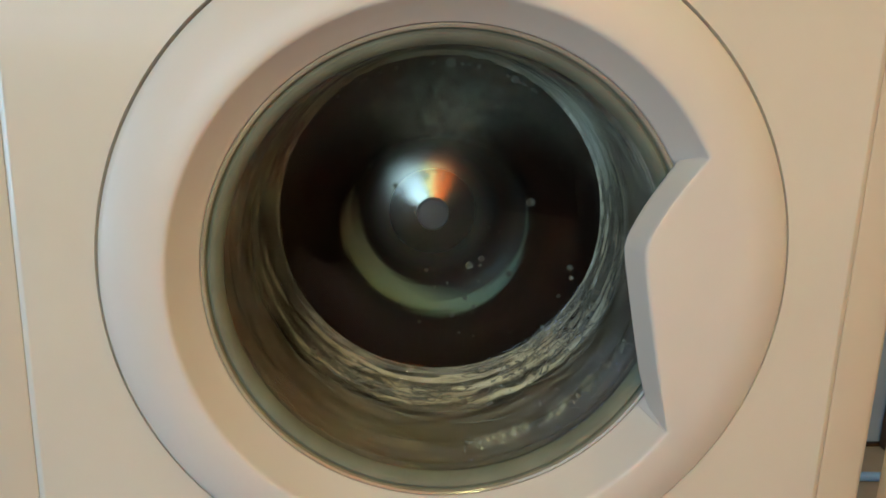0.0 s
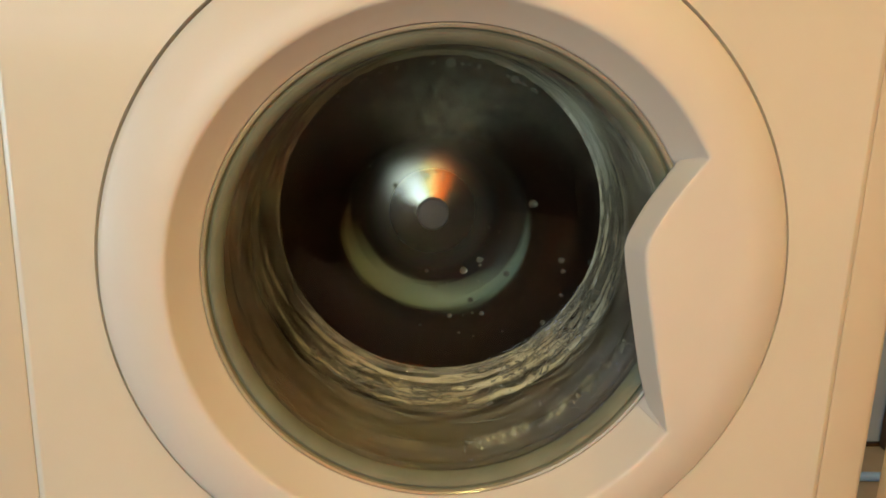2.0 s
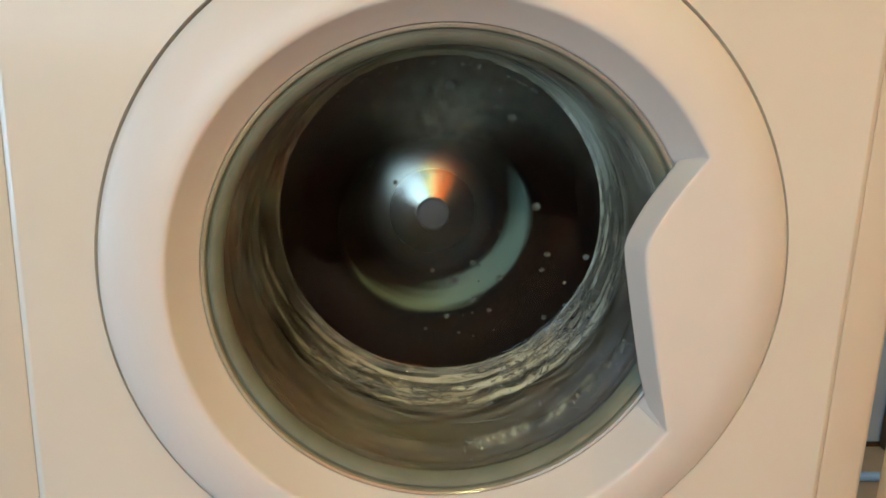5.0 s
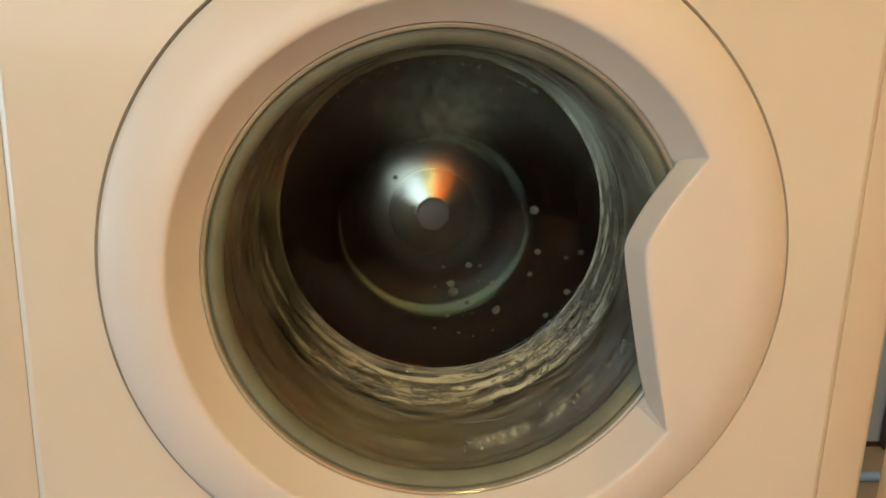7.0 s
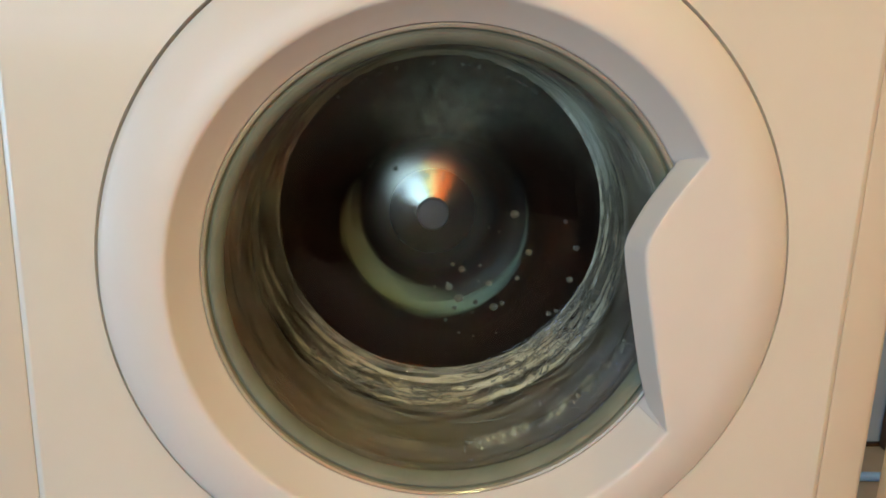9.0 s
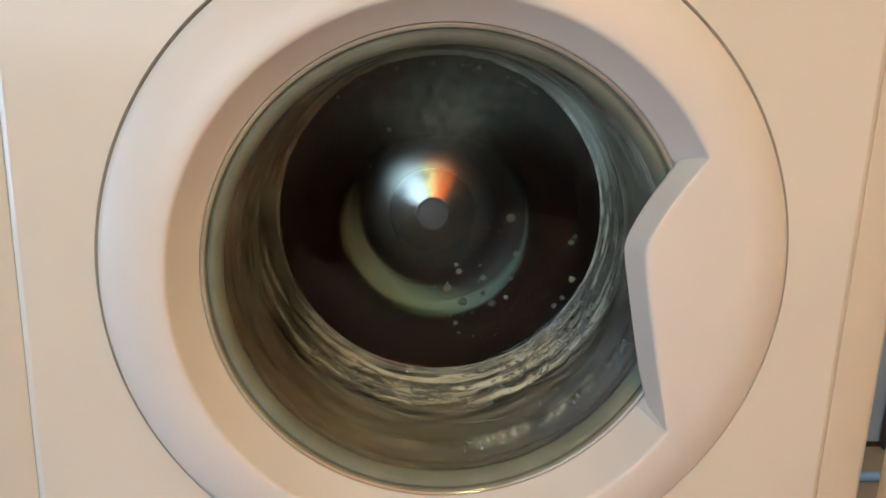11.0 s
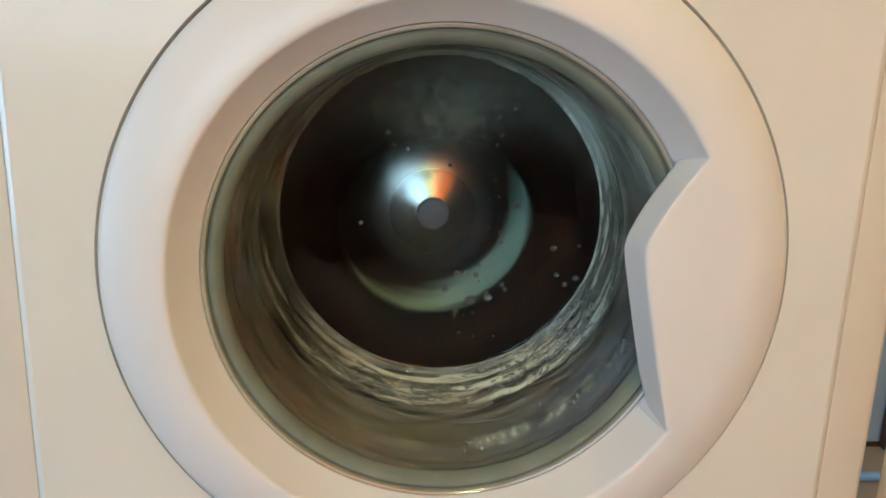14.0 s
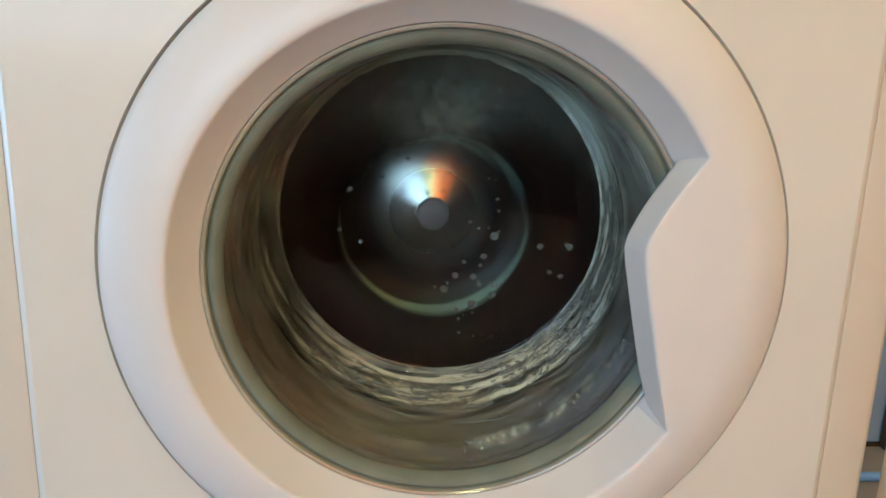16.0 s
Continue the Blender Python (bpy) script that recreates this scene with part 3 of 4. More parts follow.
def rim_sheen():
    """Pale film added on the room side of the bowl's wall, next to the rim and mostly in its upper half; stands in for
    reflected light.
    """
    bm = bmesh.new()
    fl, hl, pl = bm.verts.layers.float.new("film"), bm.verts.layers.float.new("haze"), bm.verts.layers.float_vector.new("polar")
    prof = curve_pts([(0.1446, 0.0140, 0.0010), (0.1415, 0.0230, 0.0030), (0.1366, 0.0360, 0.0055), (0.1326, 0.0520, 0.0085), (0.1291, 0.0660, 0.0112)], 6)
    n = 300
    rows = []
    for i, (r, y, zc) in enumerate(prof):
        u = i / (len(prof) - 1)
        row = []
        for k in range(n):
            a = 2 * math.pi * k / n
            c, s_ = math.cos(a), math.sin(a)
            v = bm.verts.new((r * c, y, zc + r * s_))
            cloud = 0.8 + 0.5 * noise.noise((2.5 * c, 2.5 * s_, 3 * u)) + 0.3 * noise.noise((9 * c, 9 * s_, 9 * u))
            v[hl] = min(0.8, max(0.0, 0.60 * cloud * min(1.0, max(0.0, (s_ + 0.35) / 0.9)) * math.exp(-(u / 0.55) ** 2)))
            v[fl] = 0.25 * (1 - u)
            v[pl] = (0.75 * c, 0.75 * s_, 5.6 * u + 3)
            row.append(v)
        rows.append(row)
    for a, b in zip(rows, rows[1:]):
        for k in range(n):
            bm.faces.new((a[k], a[(k + 1) % n], b[(k + 1) % n], b[k]))
    ob = part("rim_sheen_film", bm, STREAK)
    ob.location = (0, 0, H)
    ob.visible_shadow = False
    return tagged(ob, "greenish film added beside the glass rim, standing in for reflected light", "haze", kind="stuff")


rim_sheen()


def rivulets():
    """Ropes of water that run round the lower wall, some smooth, some broken."""
    bm = bmesh.new()
    rnd = random.Random(23)
    for k in range(330):
        if k < 14:      # long smooth ropes along the edge of the bowl's floor
            mid, half, u0, w, rough = rnd.gauss(-98, 12), rnd.uniform(22, 46), rnd.uniform(0.01, 0.13), rnd.uniform(0.0003, 0.0007), 0.03
        elif k < 40:    # shorter runs above them
            mid, half, u0, w, rough = rnd.gauss(-100, 28), rnd.uniform(5, 16), rnd.uniform(0.12, 0.62), rnd.uniform(0.00025, 0.0005), 0.35
        elif k < 290:   # broken lumps of suds in two arcs
            arc = k % 3
            mid, half, w, rough = rnd.gauss(-48, 15), rnd.uniform(0.3, 2.2), rnd.uniform(0.0003, 0.0010), 0.9
            u0 = abs(rnd.gauss(0.09, 0.05)) if arc == 0 else rnd.gauss(0.34 + 0.002 * (mid + 48), 0.06) if arc == 1 else rnd.gauss(0.2, 0.12)
        else:           # patches low on the wall
            mid, half, u0, w, rough = rnd.gauss(-118, 10), rnd.uniform(0.8, 4), rnd.gauss(0.36, 0.05), rnd.uniform(0.0003, 0.0009), 0.9
        n = max(8, int(half * 1.6))
        rings = []
        for i in range(n + 1):
            t = i / n
            a = radians(mid + half * (2 * t - 1))
            u = max(0.005, u0 + 0.03 * math.sin(2.2 * t + k) + 0.03 * rough * noise.noise((9 * a, k, 0)))
            r, y, zc = 0.1195 + 0.0285 * u, 0.1000 - 0.083 * u ** 1.2, 0.016 * (1 - u)
            q = w * (math.sin(math.pi * min(0.98, max(0.02, t))) ** 0.5) * (1 + 1.2 * rough * noise.noise((30 * a, k, 3)))
            q = max(q, 0.0001)
            ring = []
            for j in range(6):
                g = 2 * math.pi * j / 6
                rr, yy = r + q * 0.6 * math.cos(g), y + q * 1.5 * math.sin(g)
                ring.append(bm.verts.new((rr * math.cos(a), yy, zc + rr * math.sin(a))))
            rings.append(ring)
        for p, q_ in zip(rings, rings[1:]):
            for j in range(6):
                bm.faces.new((p[j], p[(j + 1) % 6], q_[(j + 1) % 6], q_[j]))
    ob = part("rivulets", bm, RUNNING)
    ob.location = (0, 0, H)
    ob.visible_shadow = False
    return tagged(ob, "thin ropes of soapy water on the glass wall", "water", kind="stuff")


RUNNING = surface("running_water", (0.34, 0.33, 0.29), (0.66, 0.65, 0.60), 0.09, grain=120, bump_s=0.4, bump_scale=500, spec=0.8, rough_var=0.05)
RUNNING.node_tree.nodes["Principled BSDF"].inputs["Transmission Weight"].default_value = 0.72
RUNNING.node_tree.nodes["Principled BSDF"].inputs["IOR"].default_value = 1.33
rivulets()


def foam_beads():
    """Small suds clinging low on the wall, in a loose arc."""
    bm = bmesh.new()
    rnd = random.Random(11)
    for k in range(220):
        deg = rnd.uniform(-84, -24) if k % 5 else rnd.gauss(-58, 9)
        a = radians(deg)
        u = 0.80 + 0.04 * noise.noise((deg * 0.07, 0, 0)) + rnd.gauss(0, 0.03)
        if k % 5 == 0:
            u = rnd.uniform(0.40, 0.68)
        r, y, zc = 0.1195 + 0.0285 * u, 0.1005 - 0.085 * u ** 1.25, 0.016 * (1 - u)
        q = 0.0003 + 0.0010 * rnd.random() ** 4
        m = Matrix.Translation((r * math.cos(a), y, zc + r * math.sin(a)))
        ret = bmesh.ops.create_icosphere(bm, subdivisions=2, radius=q, matrix=m)
        for v in ret["verts"]:
            v.co += Vector((noise.noise(v.co * 900), noise.noise(v.co * 900 + Vector((5, 0, 0))), 0)) * q * 0.5
    ob = part("foam_beads", bm, RUNNING)
    ob.location = (0, 0, H)
    ob.visible_shadow = False
    return tagged(ob, "small suds clinging low on the wet glass wall", "suds", kind="stuff")


foam_beads()

# ---------------- gasket ----------------
part("gasket", lathe(curve_pts([(0.2, 0.024), (0.166, 0.0185), (0.157, 0.0175), (0.1538, 0.021), (0.1520, 0.034)], 6), 200), RUBBER, machine, "grey rubber door seal")


def fold_jitter(i, a):
    return 0.0012 * noise.noise((6 * math.cos(a), 6 * math.sin(a), i * 0.4)), 0.0015 * noise.noise((5 * math.cos(a), 5 * math.sin(a), i * 0.5 + 9))


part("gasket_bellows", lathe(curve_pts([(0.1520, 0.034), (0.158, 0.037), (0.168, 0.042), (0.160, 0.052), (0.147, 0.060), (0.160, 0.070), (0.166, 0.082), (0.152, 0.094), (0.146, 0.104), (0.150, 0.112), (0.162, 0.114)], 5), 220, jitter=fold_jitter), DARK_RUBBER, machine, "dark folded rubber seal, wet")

# ---------------- drum ----------------
AX, AZ = 0.002, -0.014     # drum axis against the door's centre
R_DRUM, Y_BACK = 0.232, 0.300
drum = new("drum")
drum.parent = machine
drum["label"] = "polished stainless steel washing drum, spinning"
drum.matrix_local = pose(AX, 0, AZ)
part("drum_shell", lathe([(0.160, 0.118), (0.165, 0.112), (0.20, 0.116), (R_DRUM, 0.125), (R_DRUM, 0.29), (R_DRUM - 0.01, Y_BACK)], 120), DARK_STEEL, drum, "dark perforated steel wall")
cone, y_cone = [(0.0150, 0.2519)], 0.2519     # steep near the hub, flattening to a hollow
for k in range(1, 28):
    r_cone = 0.015 + 0.002 * k
    y_cone += 0.002 * 0.303 * (1 - ((r_cone - 0.016) / 0.054) ** 4)
    cone.append((r_cone, y_cone))
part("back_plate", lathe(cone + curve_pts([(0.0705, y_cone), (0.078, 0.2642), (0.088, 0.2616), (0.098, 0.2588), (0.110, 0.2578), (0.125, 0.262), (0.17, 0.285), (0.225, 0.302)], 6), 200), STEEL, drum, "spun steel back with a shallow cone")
part("hub_cap", lathe([(0, 0.2455), (0.010, 0.2455), (0.0135, 0.2462), (0.0148, 0.248), (0.0150, 0.2535)], 64), CAP, drum, "grey plastic hub cap")
for k in range(3):
    bm = bmesh.new()
    box(bm, -0.022, 0.022, 0.135, 0.29, -R_DRUM + 0.002, -R_DRUM + 0.045, bevel=0.014, seg=4)
    lf = part("lifter", bm, DARK_STEEL, drum)
    lf.matrix_local = pose(0, 0, 0, 0, 120 * k + 30, 0)


# ---------------- laundry, flung against the drum wall ----------------
def laundry(name, a0, a1, r_in, y0, y1, mat, label, seed, taper=0.35, r_out=0.229, fold=0.6):
    """A wet garment pressed to the wall: an arc of lumpy cloth with folded inner edge."""
    bm = bmesh.new()
    n = max(24, int(abs(a1 - a0) / 3))
    m = 18
    rings = []
    for k in range(n + 1):
        t = k / n
        a = radians(a0 + (a1 - a0) * t)
        full = abs(a1 - a0) >= 359
        e = 1.0 if full else min(1.0, min(t, 1 - t) / taper) ** 0.6
        rim = r_out
        ri = rim - (rim - r_in) * (0.12 + 0.88 * e)
        c, s = math.cos(a), math.sin(a)
        ri += 0.007 * noise.noise((1.6 * c + seed, 1.6 * s, seed)) + 0.004 * noise.noise((8 * c, 8 * s, seed + 3))
        ring = []
        for j in range(m):
            u = 2 * math.pi * j / m
            cy = (y0 + y1) / 2 + (y1 - y0) / 2 * (abs(math.cos(u)) ** fold) * math.copysign(1, math.cos(u))
            rr = (ri + rim) / 2 + (rim - ri) / 2 * (abs(math.sin(u)) ** fold) * math.copysign(1, math.sin(u))
            cy += 0.005 * noise.noise((9 * c, 9 * s, u + seed))
            rr = min(rim, rr + 0.003 * noise.noise((11 * c, 11 * s, 2 * u + seed)))
            ring.append(bm.verts.new((rr * c, cy, rr * s)))
        rings.append(ring)
    for k in range(n):
        for j in range(m):
            bm.faces.new((rings[k][j], rings[k][(j + 1) % m], rings[k + 1][(j + 1) % m], rings[k + 1][j]))
    if abs(a1 - a0) < 359:
        bm.faces.new(rings[0][::-1])
        bm.faces.new(rings[-1])
    ob = part(name, bm, mat)
    ob.matrix_world = pose(AX, 0, H + AZ)
    return tagged(ob, label, "laundry", group="laundry in the drum")


def bunched_ring(name, back, front, thick, mat, label, seed):
    """A garment bunched to a ring round the drum back, thick on one side and a thin rope on the other: (radius, y) of its inner face behind and in front."""
    bm = bmesh.new()
    n, m = 200, 14
    run = Vector((front[0] - back[0], front[1] - back[1]))
    across = Vector((-run.y, run.x)).normalized()     # away from the drum's axis
    rings = []
    for k in range(n):
        t = 2 * k / n - 1
        a = math.pi * t
        c, s = math.cos(a), math.sin(a)
        bulk = math.exp(-(t / 0.33) ** 2)
        mid = 1.40 - 0.90 * bulk + 0.08 * noise.noise((1.5 * c + seed, 1.5 * s, 2.0))
        half = 0.33 + 0.21 * bulk + 0.07 * noise.noise((3 * c + seed, 3 * s, 7.0))
        lump = 0.007 * noise.noise((1.4 * c + seed, 1.4 * s, seed)) + 0.004 * noise.noise((6 * c + seed, 6 * s, seed))
        ring = []
        for j in range(m):
            g = 2 * math.pi * j / m
            q = Vector(back) + run * (mid + half * math.cos(g)) + across * thick * (0.5 + 0.5 * math.sin(g))
            r = q.x + lump + 0.0012 * noise.noise((14 * c, 14 * s, 2 * math.cos(g) + seed))
            ring.append(bm.verts.new((r * c, q.y, r * s)))
        rings.append(ring)
    for k in range(n):
        p, q = rings[k], rings[(k + 1) % n]
        for j in range(m):
            bm.faces.new((p[j], p[(j + 1) % m], q[(j + 1) % m], q[j]))
    ob = part(name, bm, mat)
    ob.matrix_world = pose(AX, 0, H + AZ)
    return tagged(ob, label, "laundry", group="laundry in the drum")


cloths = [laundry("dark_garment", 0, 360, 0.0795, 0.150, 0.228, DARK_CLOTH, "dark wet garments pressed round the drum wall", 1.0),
          bunched_ring("pale_garment", (0.0650, 0.2600), (0.0840, 0.243), 0.005, PALE_CLOTH, "pale green wet garment bunched round the drum back", 5.0)]


# ---------------- drops on the drum side of the glass ----------------
def water_drop(x, y, z, r, seed, ragged=0.12):
    """A flat bead of suds and water clinging to the glass."""
    bm = bmesh.new()
    bmesh.ops.create_icosphere(bm, subdivisions=3, radius=1.0)
    for v in bm.verts:
        k = 1 + ragged * noise.noise(v.co * 1.7 + Vector((seed, 0, 0)))
        v.co = Vector((v.co.x * r * k, max(v.co.y, -0.25) * r * 0.55, v.co.z * r * k * 0.9))
    ob = part("water_drop", bm, DROP)
    ob.location = (x, y, H + z)
    ob.visible_shadow = False
    return tagged(ob, "small cloudy water drop on the door glass", "water drop", group="drops on the door glass")


STILL_DROPS = [(0.0162, 0.1023, -0.0751, 0.0017), (0.0261, 0.1030, -0.0593, 0.0013), (0.0307, 0.1042, -0.0213, 0.0015), (0.0303, 0.1039, -0.0338, 0.0013), (0.0397, 0.1042, 0.0448, 0.0013), (-0.0531, 0.1036, 0.0535, 0.0013), (-0.0226, 0.1047, 0.0096, 0.0013), (-0.0032, 0.1040, -0.0387, 0.0015), (0.0062, 0.1041, -0.0354, 0.0015), (0.0192, 0.1030, -0.0612, 0.0013), (0.0277, 0.1020, -0.0778, 0.0013), (0.0441, 0.1043, 0.0054, 0.0013), (0.0362, 0.1045, 0.0083, 0.0013), (0.0399, 0.1019, 0.1106, 0.0013)]
for i, (x, y, z, r) in enumerate(STILL_DROPS):
    water_drop(x, y, z, 0.75 * r, 3.1 * i)

drop_0 = water_drop(0.0225, 0.1043, -0.0214, 0.0030, 1.0)
drop_1 = water_drop(0.0317, 0.1043, -0.0159, 0.0025, 8.7)
drop_2 = water_drop(0.0534, 0.1035, -0.0277, 0.0025, 16.4)
drop_3 = water_drop(0.0996, 0.1019, -0.0218, 0.0025, 24.1)
drop_4 = water_drop(0.1010, 0.1019, -0.0299, 0.0019, 31.8)
drop_5 = water_drop(0.0204, 0.1036, -0.0475, 0.0021, 39.5)
drop_6 = water_drop(0.0272, 0.1032, -0.0543, 0.0019, 47.2)
drop_7 = water_drop(-0.0027, 0.1039, -0.0409, 0.0037, 54.9)
drop_8 = water_drop(0.0542, 0.1022, -0.0609, 0.0030, 62.6)
drop_9 = water_drop(0.1173, 0.1019, -0.0194, 0.0025, 70.3)
drop_10 = water_drop(0.0983, 0.1019, -0.0606, 0.0027, 78.0)
drop_11 = water_drop(0.0812, 0.1019, -0.0700, 0.0021, 85.7)
drop_12 = water_drop(0.0840, 0.1019, -0.0793, 0.0019, 93.4)
drop_13 = water_drop(0.0667, 0.1035, 0.0283, 0.0034, 101.1)
drop_14 = water_drop(-0.0344, 0.1044, 0.0393, 0.0019, 108.8)
drop_15 = water_drop(-0.0146, 0.1028, -0.0665, 0.0013, 116.5)
drop_16 = water_drop(0.0562, 0.1019, -0.0748, 0.0010, 124.2)
drop_17 = water_drop(0.0924, 0.1019, -0.0445, 0.0017, 131.9)
drop_18 = water_drop(-0.0099, 0.1044, -0.0253, 0.0017, 139.6)
drop_19 = water_drop(0.0105, 0.1031, -0.0613, 0.0019, 147.3)
drop_20 = water_drop(-0.0464, 0.1019, 0.1207, 0.0013, 155.0)
drop_21 = water_drop(-0.0591, 0.1019, 0.1145, 0.0015, 162.7)
drop_22 = water_drop(0.0645, 0.1019, 0.1108, 0.0015, 170.4)
drop_23 = water_drop(-0.0484, 0.1019, 0.1199, 0.0015, 178.1)
drop_24 = water_drop(-0.0563, 0.1019, 0.1161, 0.0015, 185.8)
drop_25 = water_drop(0.0662, 0.1019, 0.1097, 0.0013, 193.5)
drop_26 = water_drop(0.0447, 0.1019, 0.1207, 0.0013, 201.2)
drop_27 = water_drop(0.0164, 0.1019, 0.1283, 0.0013, 208.9)
drop_28 = water_drop(0.0581, 0.1019, 0.1147, 0.0013, 216.6)
drop_29 = water_drop(0.0237, 0.1019, 0.1269, 0.0017, 224.3)
drop_30 = water_drop(-0.0085, 0.1019, 0.1292, 0.0017, 232.0)
drop_31 = water_drop(0.0556, 0.1019, 0.1158, 0.0015, 239.7)
drop_32 = water_drop(0.0632, 0.1019, 0.1116, 0.0013, 247.4)
drop_33 = water_drop(0.0526, 0.1019, 0.1173, 0.0013, 255.1)
drop_34 = water_drop(0.0120, 0.1019, 0.1285, 0.0013, 262.8)
drop_35 = water_drop(-0.0353, 0.1019, 0.1245, 0.0017, 270.5)
drop_36 = water_drop(-0.0763, 0.1019, 0.1034, 0.0015, 278.2)


def drift(ob, rows):
    walk(ob, [(t, pose(x, y, z + H)) for t, x, y, z in rows])


# ================= what moves =================
# where the pale garment stands in the drum, in degrees, at each half second
PHASE = [(0.0, -140), (0.5, -45), (1.0, -130), (1.5, -30), (2.0, -115), (2.5, 90), (3.0, -75), (3.5, 90), (4.0, -45), (4.5, -140), (5.0, -45), (5.5, -130),
         (6.0, -45), (6.5, -110), (7.0, 90), (7.5, -75), (8.0, 90), (8.5, -45), (9.0, -145), (9.5, -45), (10.0, 90), (10.5, -45), (11.0, -140), (11.5, 90), (12.0, -60),
         (12.5, 90), (13.0, -50), (13.5, -145), (14.0, -45), (14.5, -130), (15.0, -20), (15.5, -105), (16.0, 90)]


def spin_rows(base):
    """The drum's turn, about ten times in three seconds, keyed frame by frame."""
    rows, total = [(0.0, PHASE[0][1])], PHASE[0][1]
    for (t0, a0), (t1, a1) in zip(PHASE, PHASE[1:]):
        step = 900 + ((a1 - a0 - 900 + 180) % 360 - 180)
        for k in range(1, 16):
            rows.append((t0 + k / 30, total + step * k / 15))
        total += step
    return [(t, base @ pose(0, 0, 0, 0, -a, 0)) for t, a in rows]


def motions():
    walk(drum, spin_rows(pose(AX, 0, AZ)))
    for c in cloths:
        walk(c, spin_rows(pose(AX, 0, H + AZ)))
    drift(drop_0, [(0, 0.0225, 0.1043, -0.0214), (2, 0.0183, 0.1043, -0.0254), (4, 0.0134, 0.1042, -0.0318), (6.5, 0.0097, 0.1041, -0.0354), (9, 0.0076, 0.1040, -0.0386), (12, 0.0055, 0.1040, -0.0395), (16, 0.0038, 0.1039, -0.0404)])
    drift(drop_1, [(0, 0.0317, 0.1043, -0.0159), (2, 0.0305, 0.1043, -0.0168), (4, 0.0267, 0.1043, -0.0191), (6.5, 0.0233, 0.1043, -0.0205), (9, 0.0170, 0.1043, -0.0246), (12.5, 0.0145, 0.1043, -0.0268), (16, 0.0120, 0.1042, -0.0295)])
    drift(drop_2, [(0, 0.0534, 0.1035, -0.0277), (2.5, 0.0508, 0.1036, -0.0278), (4, 0.0483, 0.1036, -0.0287), (6.5, 0.0425, 0.1036, -0.0346), (9, 0.0382, 0.1037, -0.0355), (12.5, 0.0301, 0.1040, -0.0280), (16, 0.0259, 0.1041, -0.0303)])
    drift(drop_3, [(0, 0.0996, 0.1019, -0.0218), (1, 0.0960, 0.1019, -0.0196), (2, 0.0927, 0.1020, -0.0161), (3, 0.0891, 0.1022, -0.0143), (4, 0.0856, 0.1024, -0.0135), (6.5, 0.0758, 0.1030, -0.0096), (9, 0.0676, 0.1033, -0.0106), (11.5, 0.0561, 0.1037, -0.0121), (13, 0.0527, 0.1038, -0.0134), (14.5, 0.0412, 0.1043, 0.0014), (16, 0.0334, 0.1043, -0.0141)])
    drift(drop_4, [(0, 0.1010, 0.1019, -0.0299), (1.5, 0.0964, 0.1019, -0.0259), (3, 0.0892, 0.1020, -0.0233), (4, 0.0831, 0.1024, -0.0233), (6.5, 0.0720, 0.1028, -0.0262), (9, 0.0596, 0.1032, -0.0308), (12, 0.0532, 0.1034, -0.0313), (14, 0.0482, 0.1034, -0.0359), (16, 0.0404, 0.1036, -0.0373)])
    drift(drop_5, [(0, 0.0204, 0.1036, -0.0475), (2, 0.0244, 0.1035, -0.0488), (3, 0.0270, 0.1035, -0.0474), (4, 0.0291, 0.1035, -0.0460), (6.5, 0.0214, 0.1034, -0.0511), (9, 0.0284, 0.1033, -0.0506), (11.5, 0.0350, 0.1035, -0.0428), (13, 0.0368, 0.1034, -0.0432), (16, 0.0304, 0.1038, -0.0361)])
    drift(drop_6, [(0, 0.0272, 0.1032, -0.0543), (1.5, 0.0322, 0.1029, -0.0597), (4, 0.0365, 0.1029, -0.0579), (7, 0.0451, 0.1028, -0.0546), (9, 0.0489, 0.1028, -0.0513), (12.5, 0.0524, 0.1030, -0.0426), (16, 0.0443, 0.1035, -0.0373)])
    drift(drop_7, [(0, 0.0035, 0.1019, 0.1290), (4.6, 0.0035, 0.1019, 0.1280), (6.3, 0.0010, 0.1040, -0.0300), (6.5, 0.0017, 0.1039, -0.0427), (7, 0.0108, 0.1038, -0.0426), (8, 0.0139, 0.1037, -0.0448), (9, 0.0152, 0.1036, -0.0475), (11.5, 0.0197, 0.1034, -0.0507), (13, 0.0232, 0.1034, -0.0516), (14.5, 0.0239, 0.1035, -0.0479), (15.5, 0.0253, 0.1034, -0.0502), (16, 0.0254, 0.1033, -0.0525)])
    drift(drop_8, [(0, 0.0500, 0.1019, 0.1185), (4.5, 0.0500, 0.1019, 0.1175), (6.2, 0.0460, 0.1030, -0.0450), (6.5, 0.0453, 0.1027, -0.0573), (9, 0.0425, 0.1029, -0.0541), (12, 0.0397, 0.1031, -0.0500), (13.5, 0.0370, 0.1033, -0.0478), (14.5, 0.0391, 0.1033, -0.0459), (16, 0.0407, 0.1033, -0.0446)])
    drift(drop_9, [(0, 0.1173, 0.1019, -0.0194), (6.5, 0.1084, 0.1019, -0.0105), (9, 0.1033, 0.1019, -0.0061), (11.5, 0.0966, 0.1020, 0.0022), (12.5, 0.0901, 0.1025, 0.0100), (13.5, 0.0882, 0.1024, -0.0068), (14.5, 0.0834, 0.1027, -0.0068), (15.5, 0.0786, 0.1029, -0.0056), (16, 0.0760, 0.1030, -0.0056)])
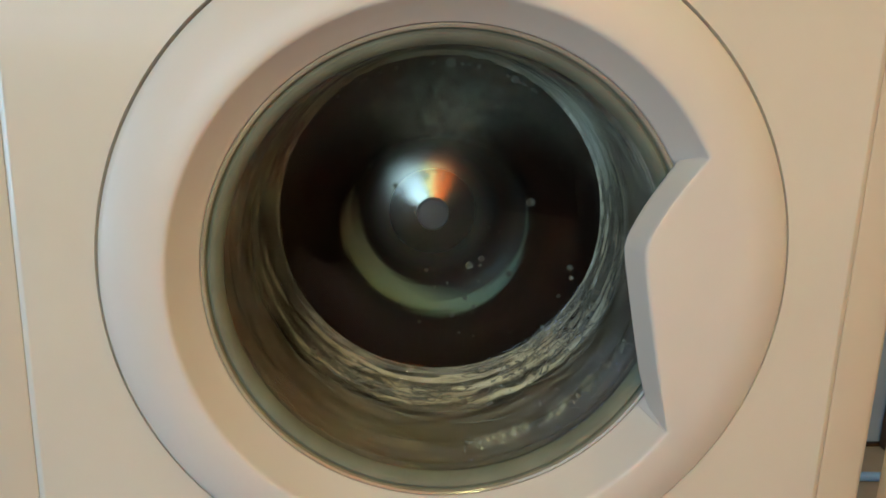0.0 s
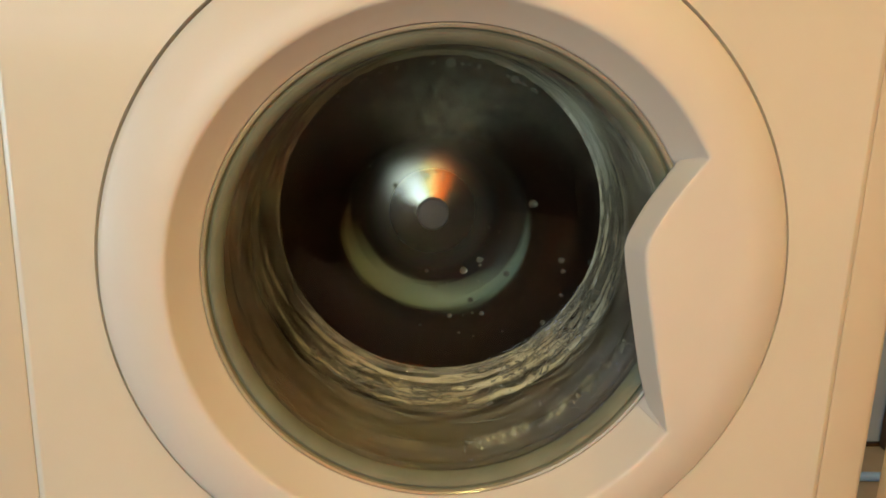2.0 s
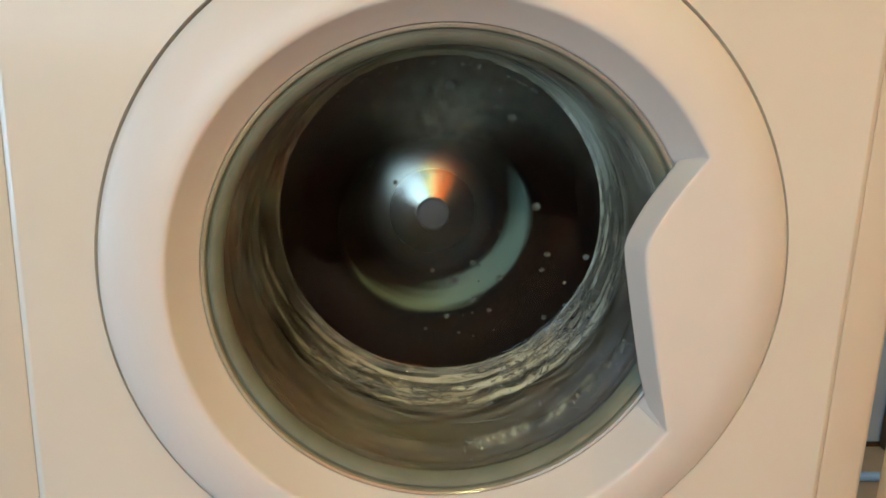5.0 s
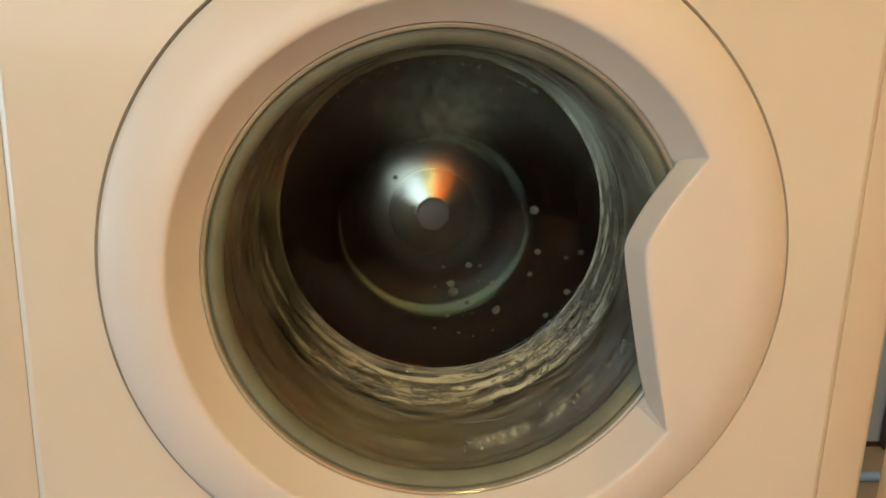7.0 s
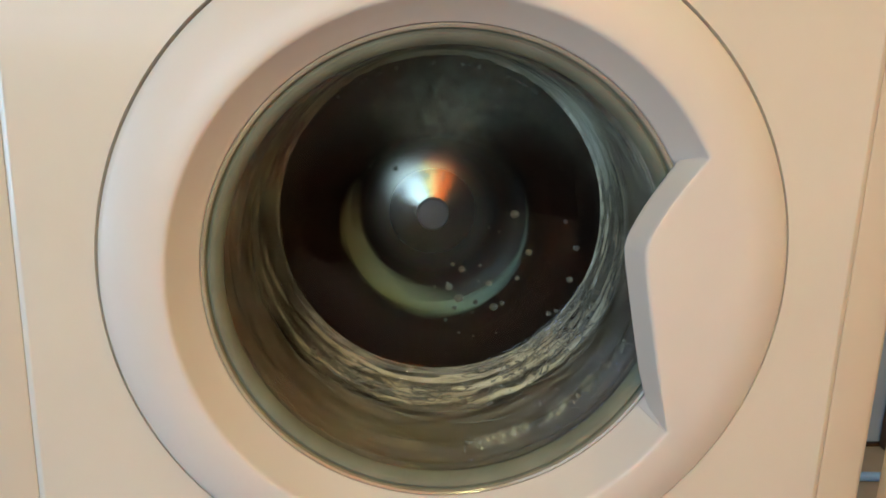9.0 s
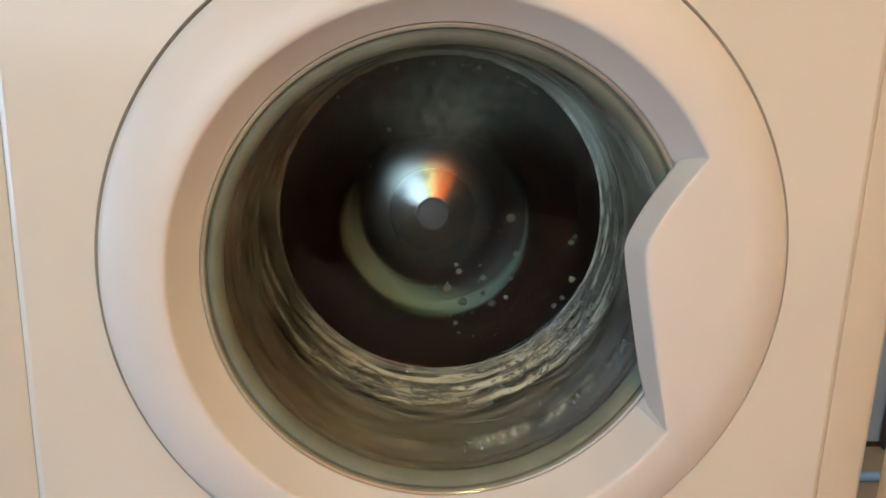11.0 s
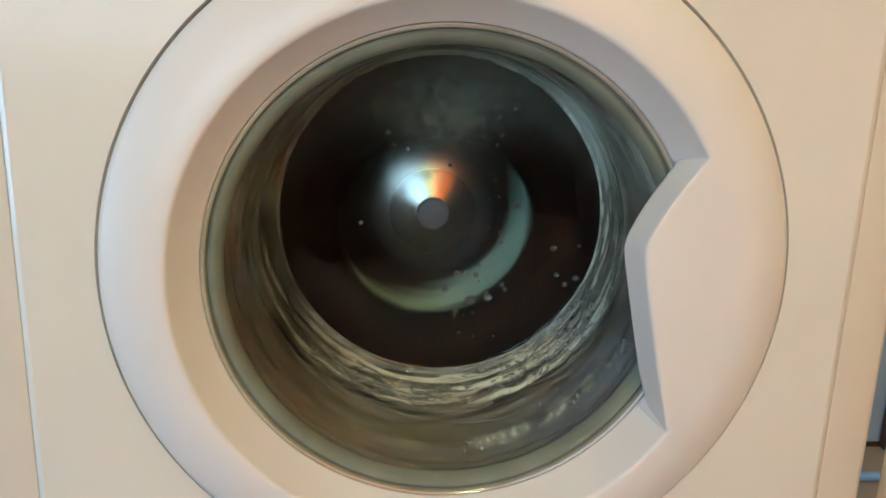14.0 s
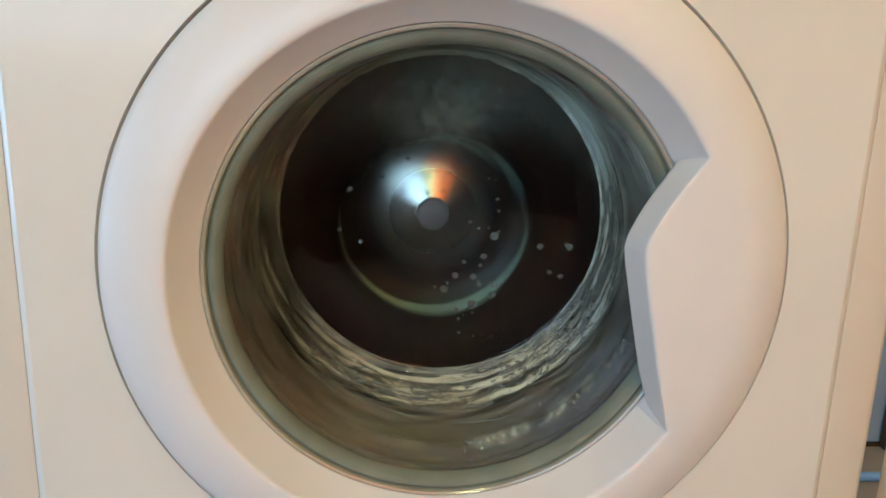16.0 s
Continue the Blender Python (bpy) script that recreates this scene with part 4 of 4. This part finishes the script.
    drift(drop_10, [(0, 0.0983, 0.1019, -0.0606), (6.5, 0.0985, 0.1019, -0.0445), (9, 0.0998, 0.1019, -0.0313), (11.5, 0.1024, 0.1019, -0.0308), (12.5, 0.1036, 0.1019, -0.0231), (13.5, 0.1043, 0.1019, -0.0326), (14.5, 0.1046, 0.1019, -0.0244), (15.5, 0.1028, 0.1019, -0.0115), (16, 0.0980, 0.1019, -0.0053)])
    drift(drop_11, [(0, 0.0812, 0.1019, -0.0700), (6.5, 0.0828, 0.1019, -0.0607), (9, 0.0853, 0.1019, -0.0588), (11.5, 0.0910, 0.1019, -0.0500), (13, 0.0961, 0.1019, -0.0413), (14.5, 0.0964, 0.1019, -0.0327), (16, 0.0926, 0.1019, -0.0286)])
    drift(drop_12, [(0, 0.0840, 0.1019, -0.0793), (6.5, 0.0863, 0.1019, -0.0676), (9, 0.0914, 0.1019, -0.0565), (11.5, 0.0953, 0.1019, -0.0422), (13.5, 0.0900, 0.1019, -0.0278), (14.5, 0.0891, 0.1020, -0.0273), (16, 0.0841, 0.1023, -0.0256)])
    drift(drop_13, [(0, 0.0667, 0.1035, 0.0283), (6.5, 0.0713, 0.1034, 0.0232), (9, 0.0553, 0.1040, 0.0190), (11.5, 0.0525, 0.1041, 0.0159), (13.5, 0.0628, 0.1037, 0.0295), (14, 0.0570, 0.1039, 0.0268), (14.5, 0.0490, 0.1042, 0.0180), (16, 0.0408, 0.1043, 0.0018)])
    drift(drop_14, [(0, -0.0344, 0.1044, 0.0393), (9, -0.0346, 0.1042, 0.0518), (11.5, -0.0415, 0.1030, 0.0841), (13, -0.0456, 0.1029, 0.0849), (14.5, -0.0385, 0.1036, 0.0695), (15.2, -0.0387, 0.1041, 0.0517), (16, -0.0682, 0.1034, 0.0361)])
    drift(drop_15, [(0, -0.0146, 0.1028, -0.0665), (6.5, -0.0049, 0.1025, -0.0724), (9, 0.0054, 0.1029, -0.0650), (12.5, 0.0105, 0.1031, -0.0613), (16, 0.0158, 0.1029, -0.0640)])
    drift(drop_16, [(0, 0.0562, 0.1019, -0.0748), (6.5, 0.0424, 0.1020, -0.0726), (9, 0.0452, 0.1019, -0.0749), (16, 0.0418, 0.1019, -0.0777)])
    drift(drop_17, [(0, 0.0924, 0.1019, -0.0445), (6.5, 0.0965, 0.1019, -0.0209), (9, 0.0941, 0.1022, 0.0144), (12.5, 0.1071, 0.1019, -0.0043), (14.5, 0.1040, 0.1019, -0.0044), (16, 0.0957, 0.1020, -0.0036)])
    drift(drop_18, [(0, -0.0099, 0.1044, -0.0253), (4, -0.0078, 0.1043, -0.0262), (9, 0.0100, 0.1045, -0.0206), (12.5, 0.0152, 0.1044, -0.0228), (14.5, 0.0206, 0.1042, -0.0281), (16, 0.0185, 0.1044, -0.0188)])
    drift(drop_19, [(0, 0.0105, 0.1031, -0.0613), (6.5, 0.0062, 0.1031, -0.0622), (9, 0.0125, 0.1033, -0.0553), (12.5, 0.0136, 0.1024, -0.0751), (14.5, 0.0129, 0.1033, -0.0548), (16, 0.0147, 0.1033, -0.0562)])
    drift(drop_20, [(0, -0.0464, 0.1019, 0.1207), (13.2, -0.0464, 0.1019, 0.1195), (14, -0.0360, 0.1037, 0.0692), (16, -0.0359, 0.1039, 0.0609)])
    drift(drop_21, [(0, -0.0591, 0.1019, 0.1145), (13.1, -0.0591, 0.1019, 0.1133), (13.9, -0.0258, 0.1039, 0.0677), (16, -0.0256, 0.1041, 0.0595)])
    drift(drop_22, [(0, 0.0645, 0.1019, 0.1108), (13.7, 0.0645, 0.1019, 0.1096), (14.5, -0.0113, 0.1046, 0.0460), (16, -0.0110, 0.1048, 0.0338)])
    drift(drop_23, [(0, -0.0484, 0.1019, 0.1199), (13.5, -0.0484, 0.1019, 0.1187), (14.3, 0.0009, 0.1047, 0.0428), (16, 0.0011, 0.1048, 0.0357)])
    drift(drop_24, [(0, -0.0563, 0.1019, 0.1161), (13.2, -0.0563, 0.1019, 0.1149), (14, 0.0055, 0.1044, 0.0551), (16, 0.0057, 0.1046, 0.0488)])
    drift(drop_25, [(0, 0.0662, 0.1019, 0.1097), (13.7, 0.0663, 0.1019, 0.1085), (14.5, 0.0199, 0.1040, 0.0679), (16, 0.0204, 0.1043, 0.0554)])
    drift(drop_26, [(0, 0.0447, 0.1019, 0.1207), (13.2, 0.0448, 0.1019, 0.1195), (14, 0.0397, 0.1035, 0.0708), (16, 0.0401, 0.1037, 0.0633)])
    drift(drop_27, [(0, 0.0164, 0.1019, 0.1283), (13.6, 0.0165, 0.1019, 0.1271), (14.4, 0.0414, 0.1042, 0.0436), (16, 0.0420, 0.1043, 0.0304)])
    drift(drop_28, [(0, 0.0581, 0.1019, 0.1147), (13.2, 0.0582, 0.1019, 0.1135), (14, 0.0428, 0.1043, 0.0321), (16, 0.0433, 0.1043, 0.0214)])
    drift(drop_29, [(0, 0.0237, 0.1019, 0.1269), (13.5, 0.0238, 0.1019, 0.1257), (14.3, -0.0756, 0.1032, 0.0114), (16, -0.0757, 0.1031, 0.0054)])
    drift(drop_30, [(0, -0.0085, 0.1019, 0.1292), (13.2, -0.0085, 0.1019, 0.1280), (14, -0.0598, 0.1038, 0.0108), (16, -0.0598, 0.1037, -0.0035)])
    drift(drop_31, [(0, 0.0556, 0.1019, 0.1158), (13.5, 0.0556, 0.1019, 0.1146), (14.3, -0.0440, 0.1039, 0.0533), (16, -0.0440, 0.1041, 0.0458)])
    drift(drop_32, [(0, 0.0632, 0.1019, 0.1116), (13.5, 0.0633, 0.1019, 0.1104), (14.3, 0.0340, 0.1040, 0.0594), (16, 0.0346, 0.1043, 0.0460)])
    drift(drop_33, [(0, 0.0526, 0.1019, 0.1173), (13.5, 0.0527, 0.1019, 0.1161), (14.3, 0.0283, 0.1047, 0.0164), (16, 0.0286, 0.1046, 0.0078)])
    drift(drop_34, [(0, 0.0120, 0.1019, 0.1285), (13.4, 0.0120, 0.1019, 0.1274), (14.2, 0.0400, 0.1044, 0.0092), (16, 0.0403, 0.1044, 0.0031)])
    drift(drop_35, [(0, -0.0353, 0.1019, 0.1245), (13.7, -0.0352, 0.1019, 0.1234), (14.5, -0.0112, 0.1047, -0.0068), (16, -0.0111, 0.1046, -0.0116)])
    drift(drop_36, [(0, -0.0763, 0.1019, 0.1034), (13.5, -0.0763, 0.1019, 0.1022), (14.3, 0.0218, 0.1048, 0.0198), (16, 0.0221, 0.1048, 0.0124)])


motions()
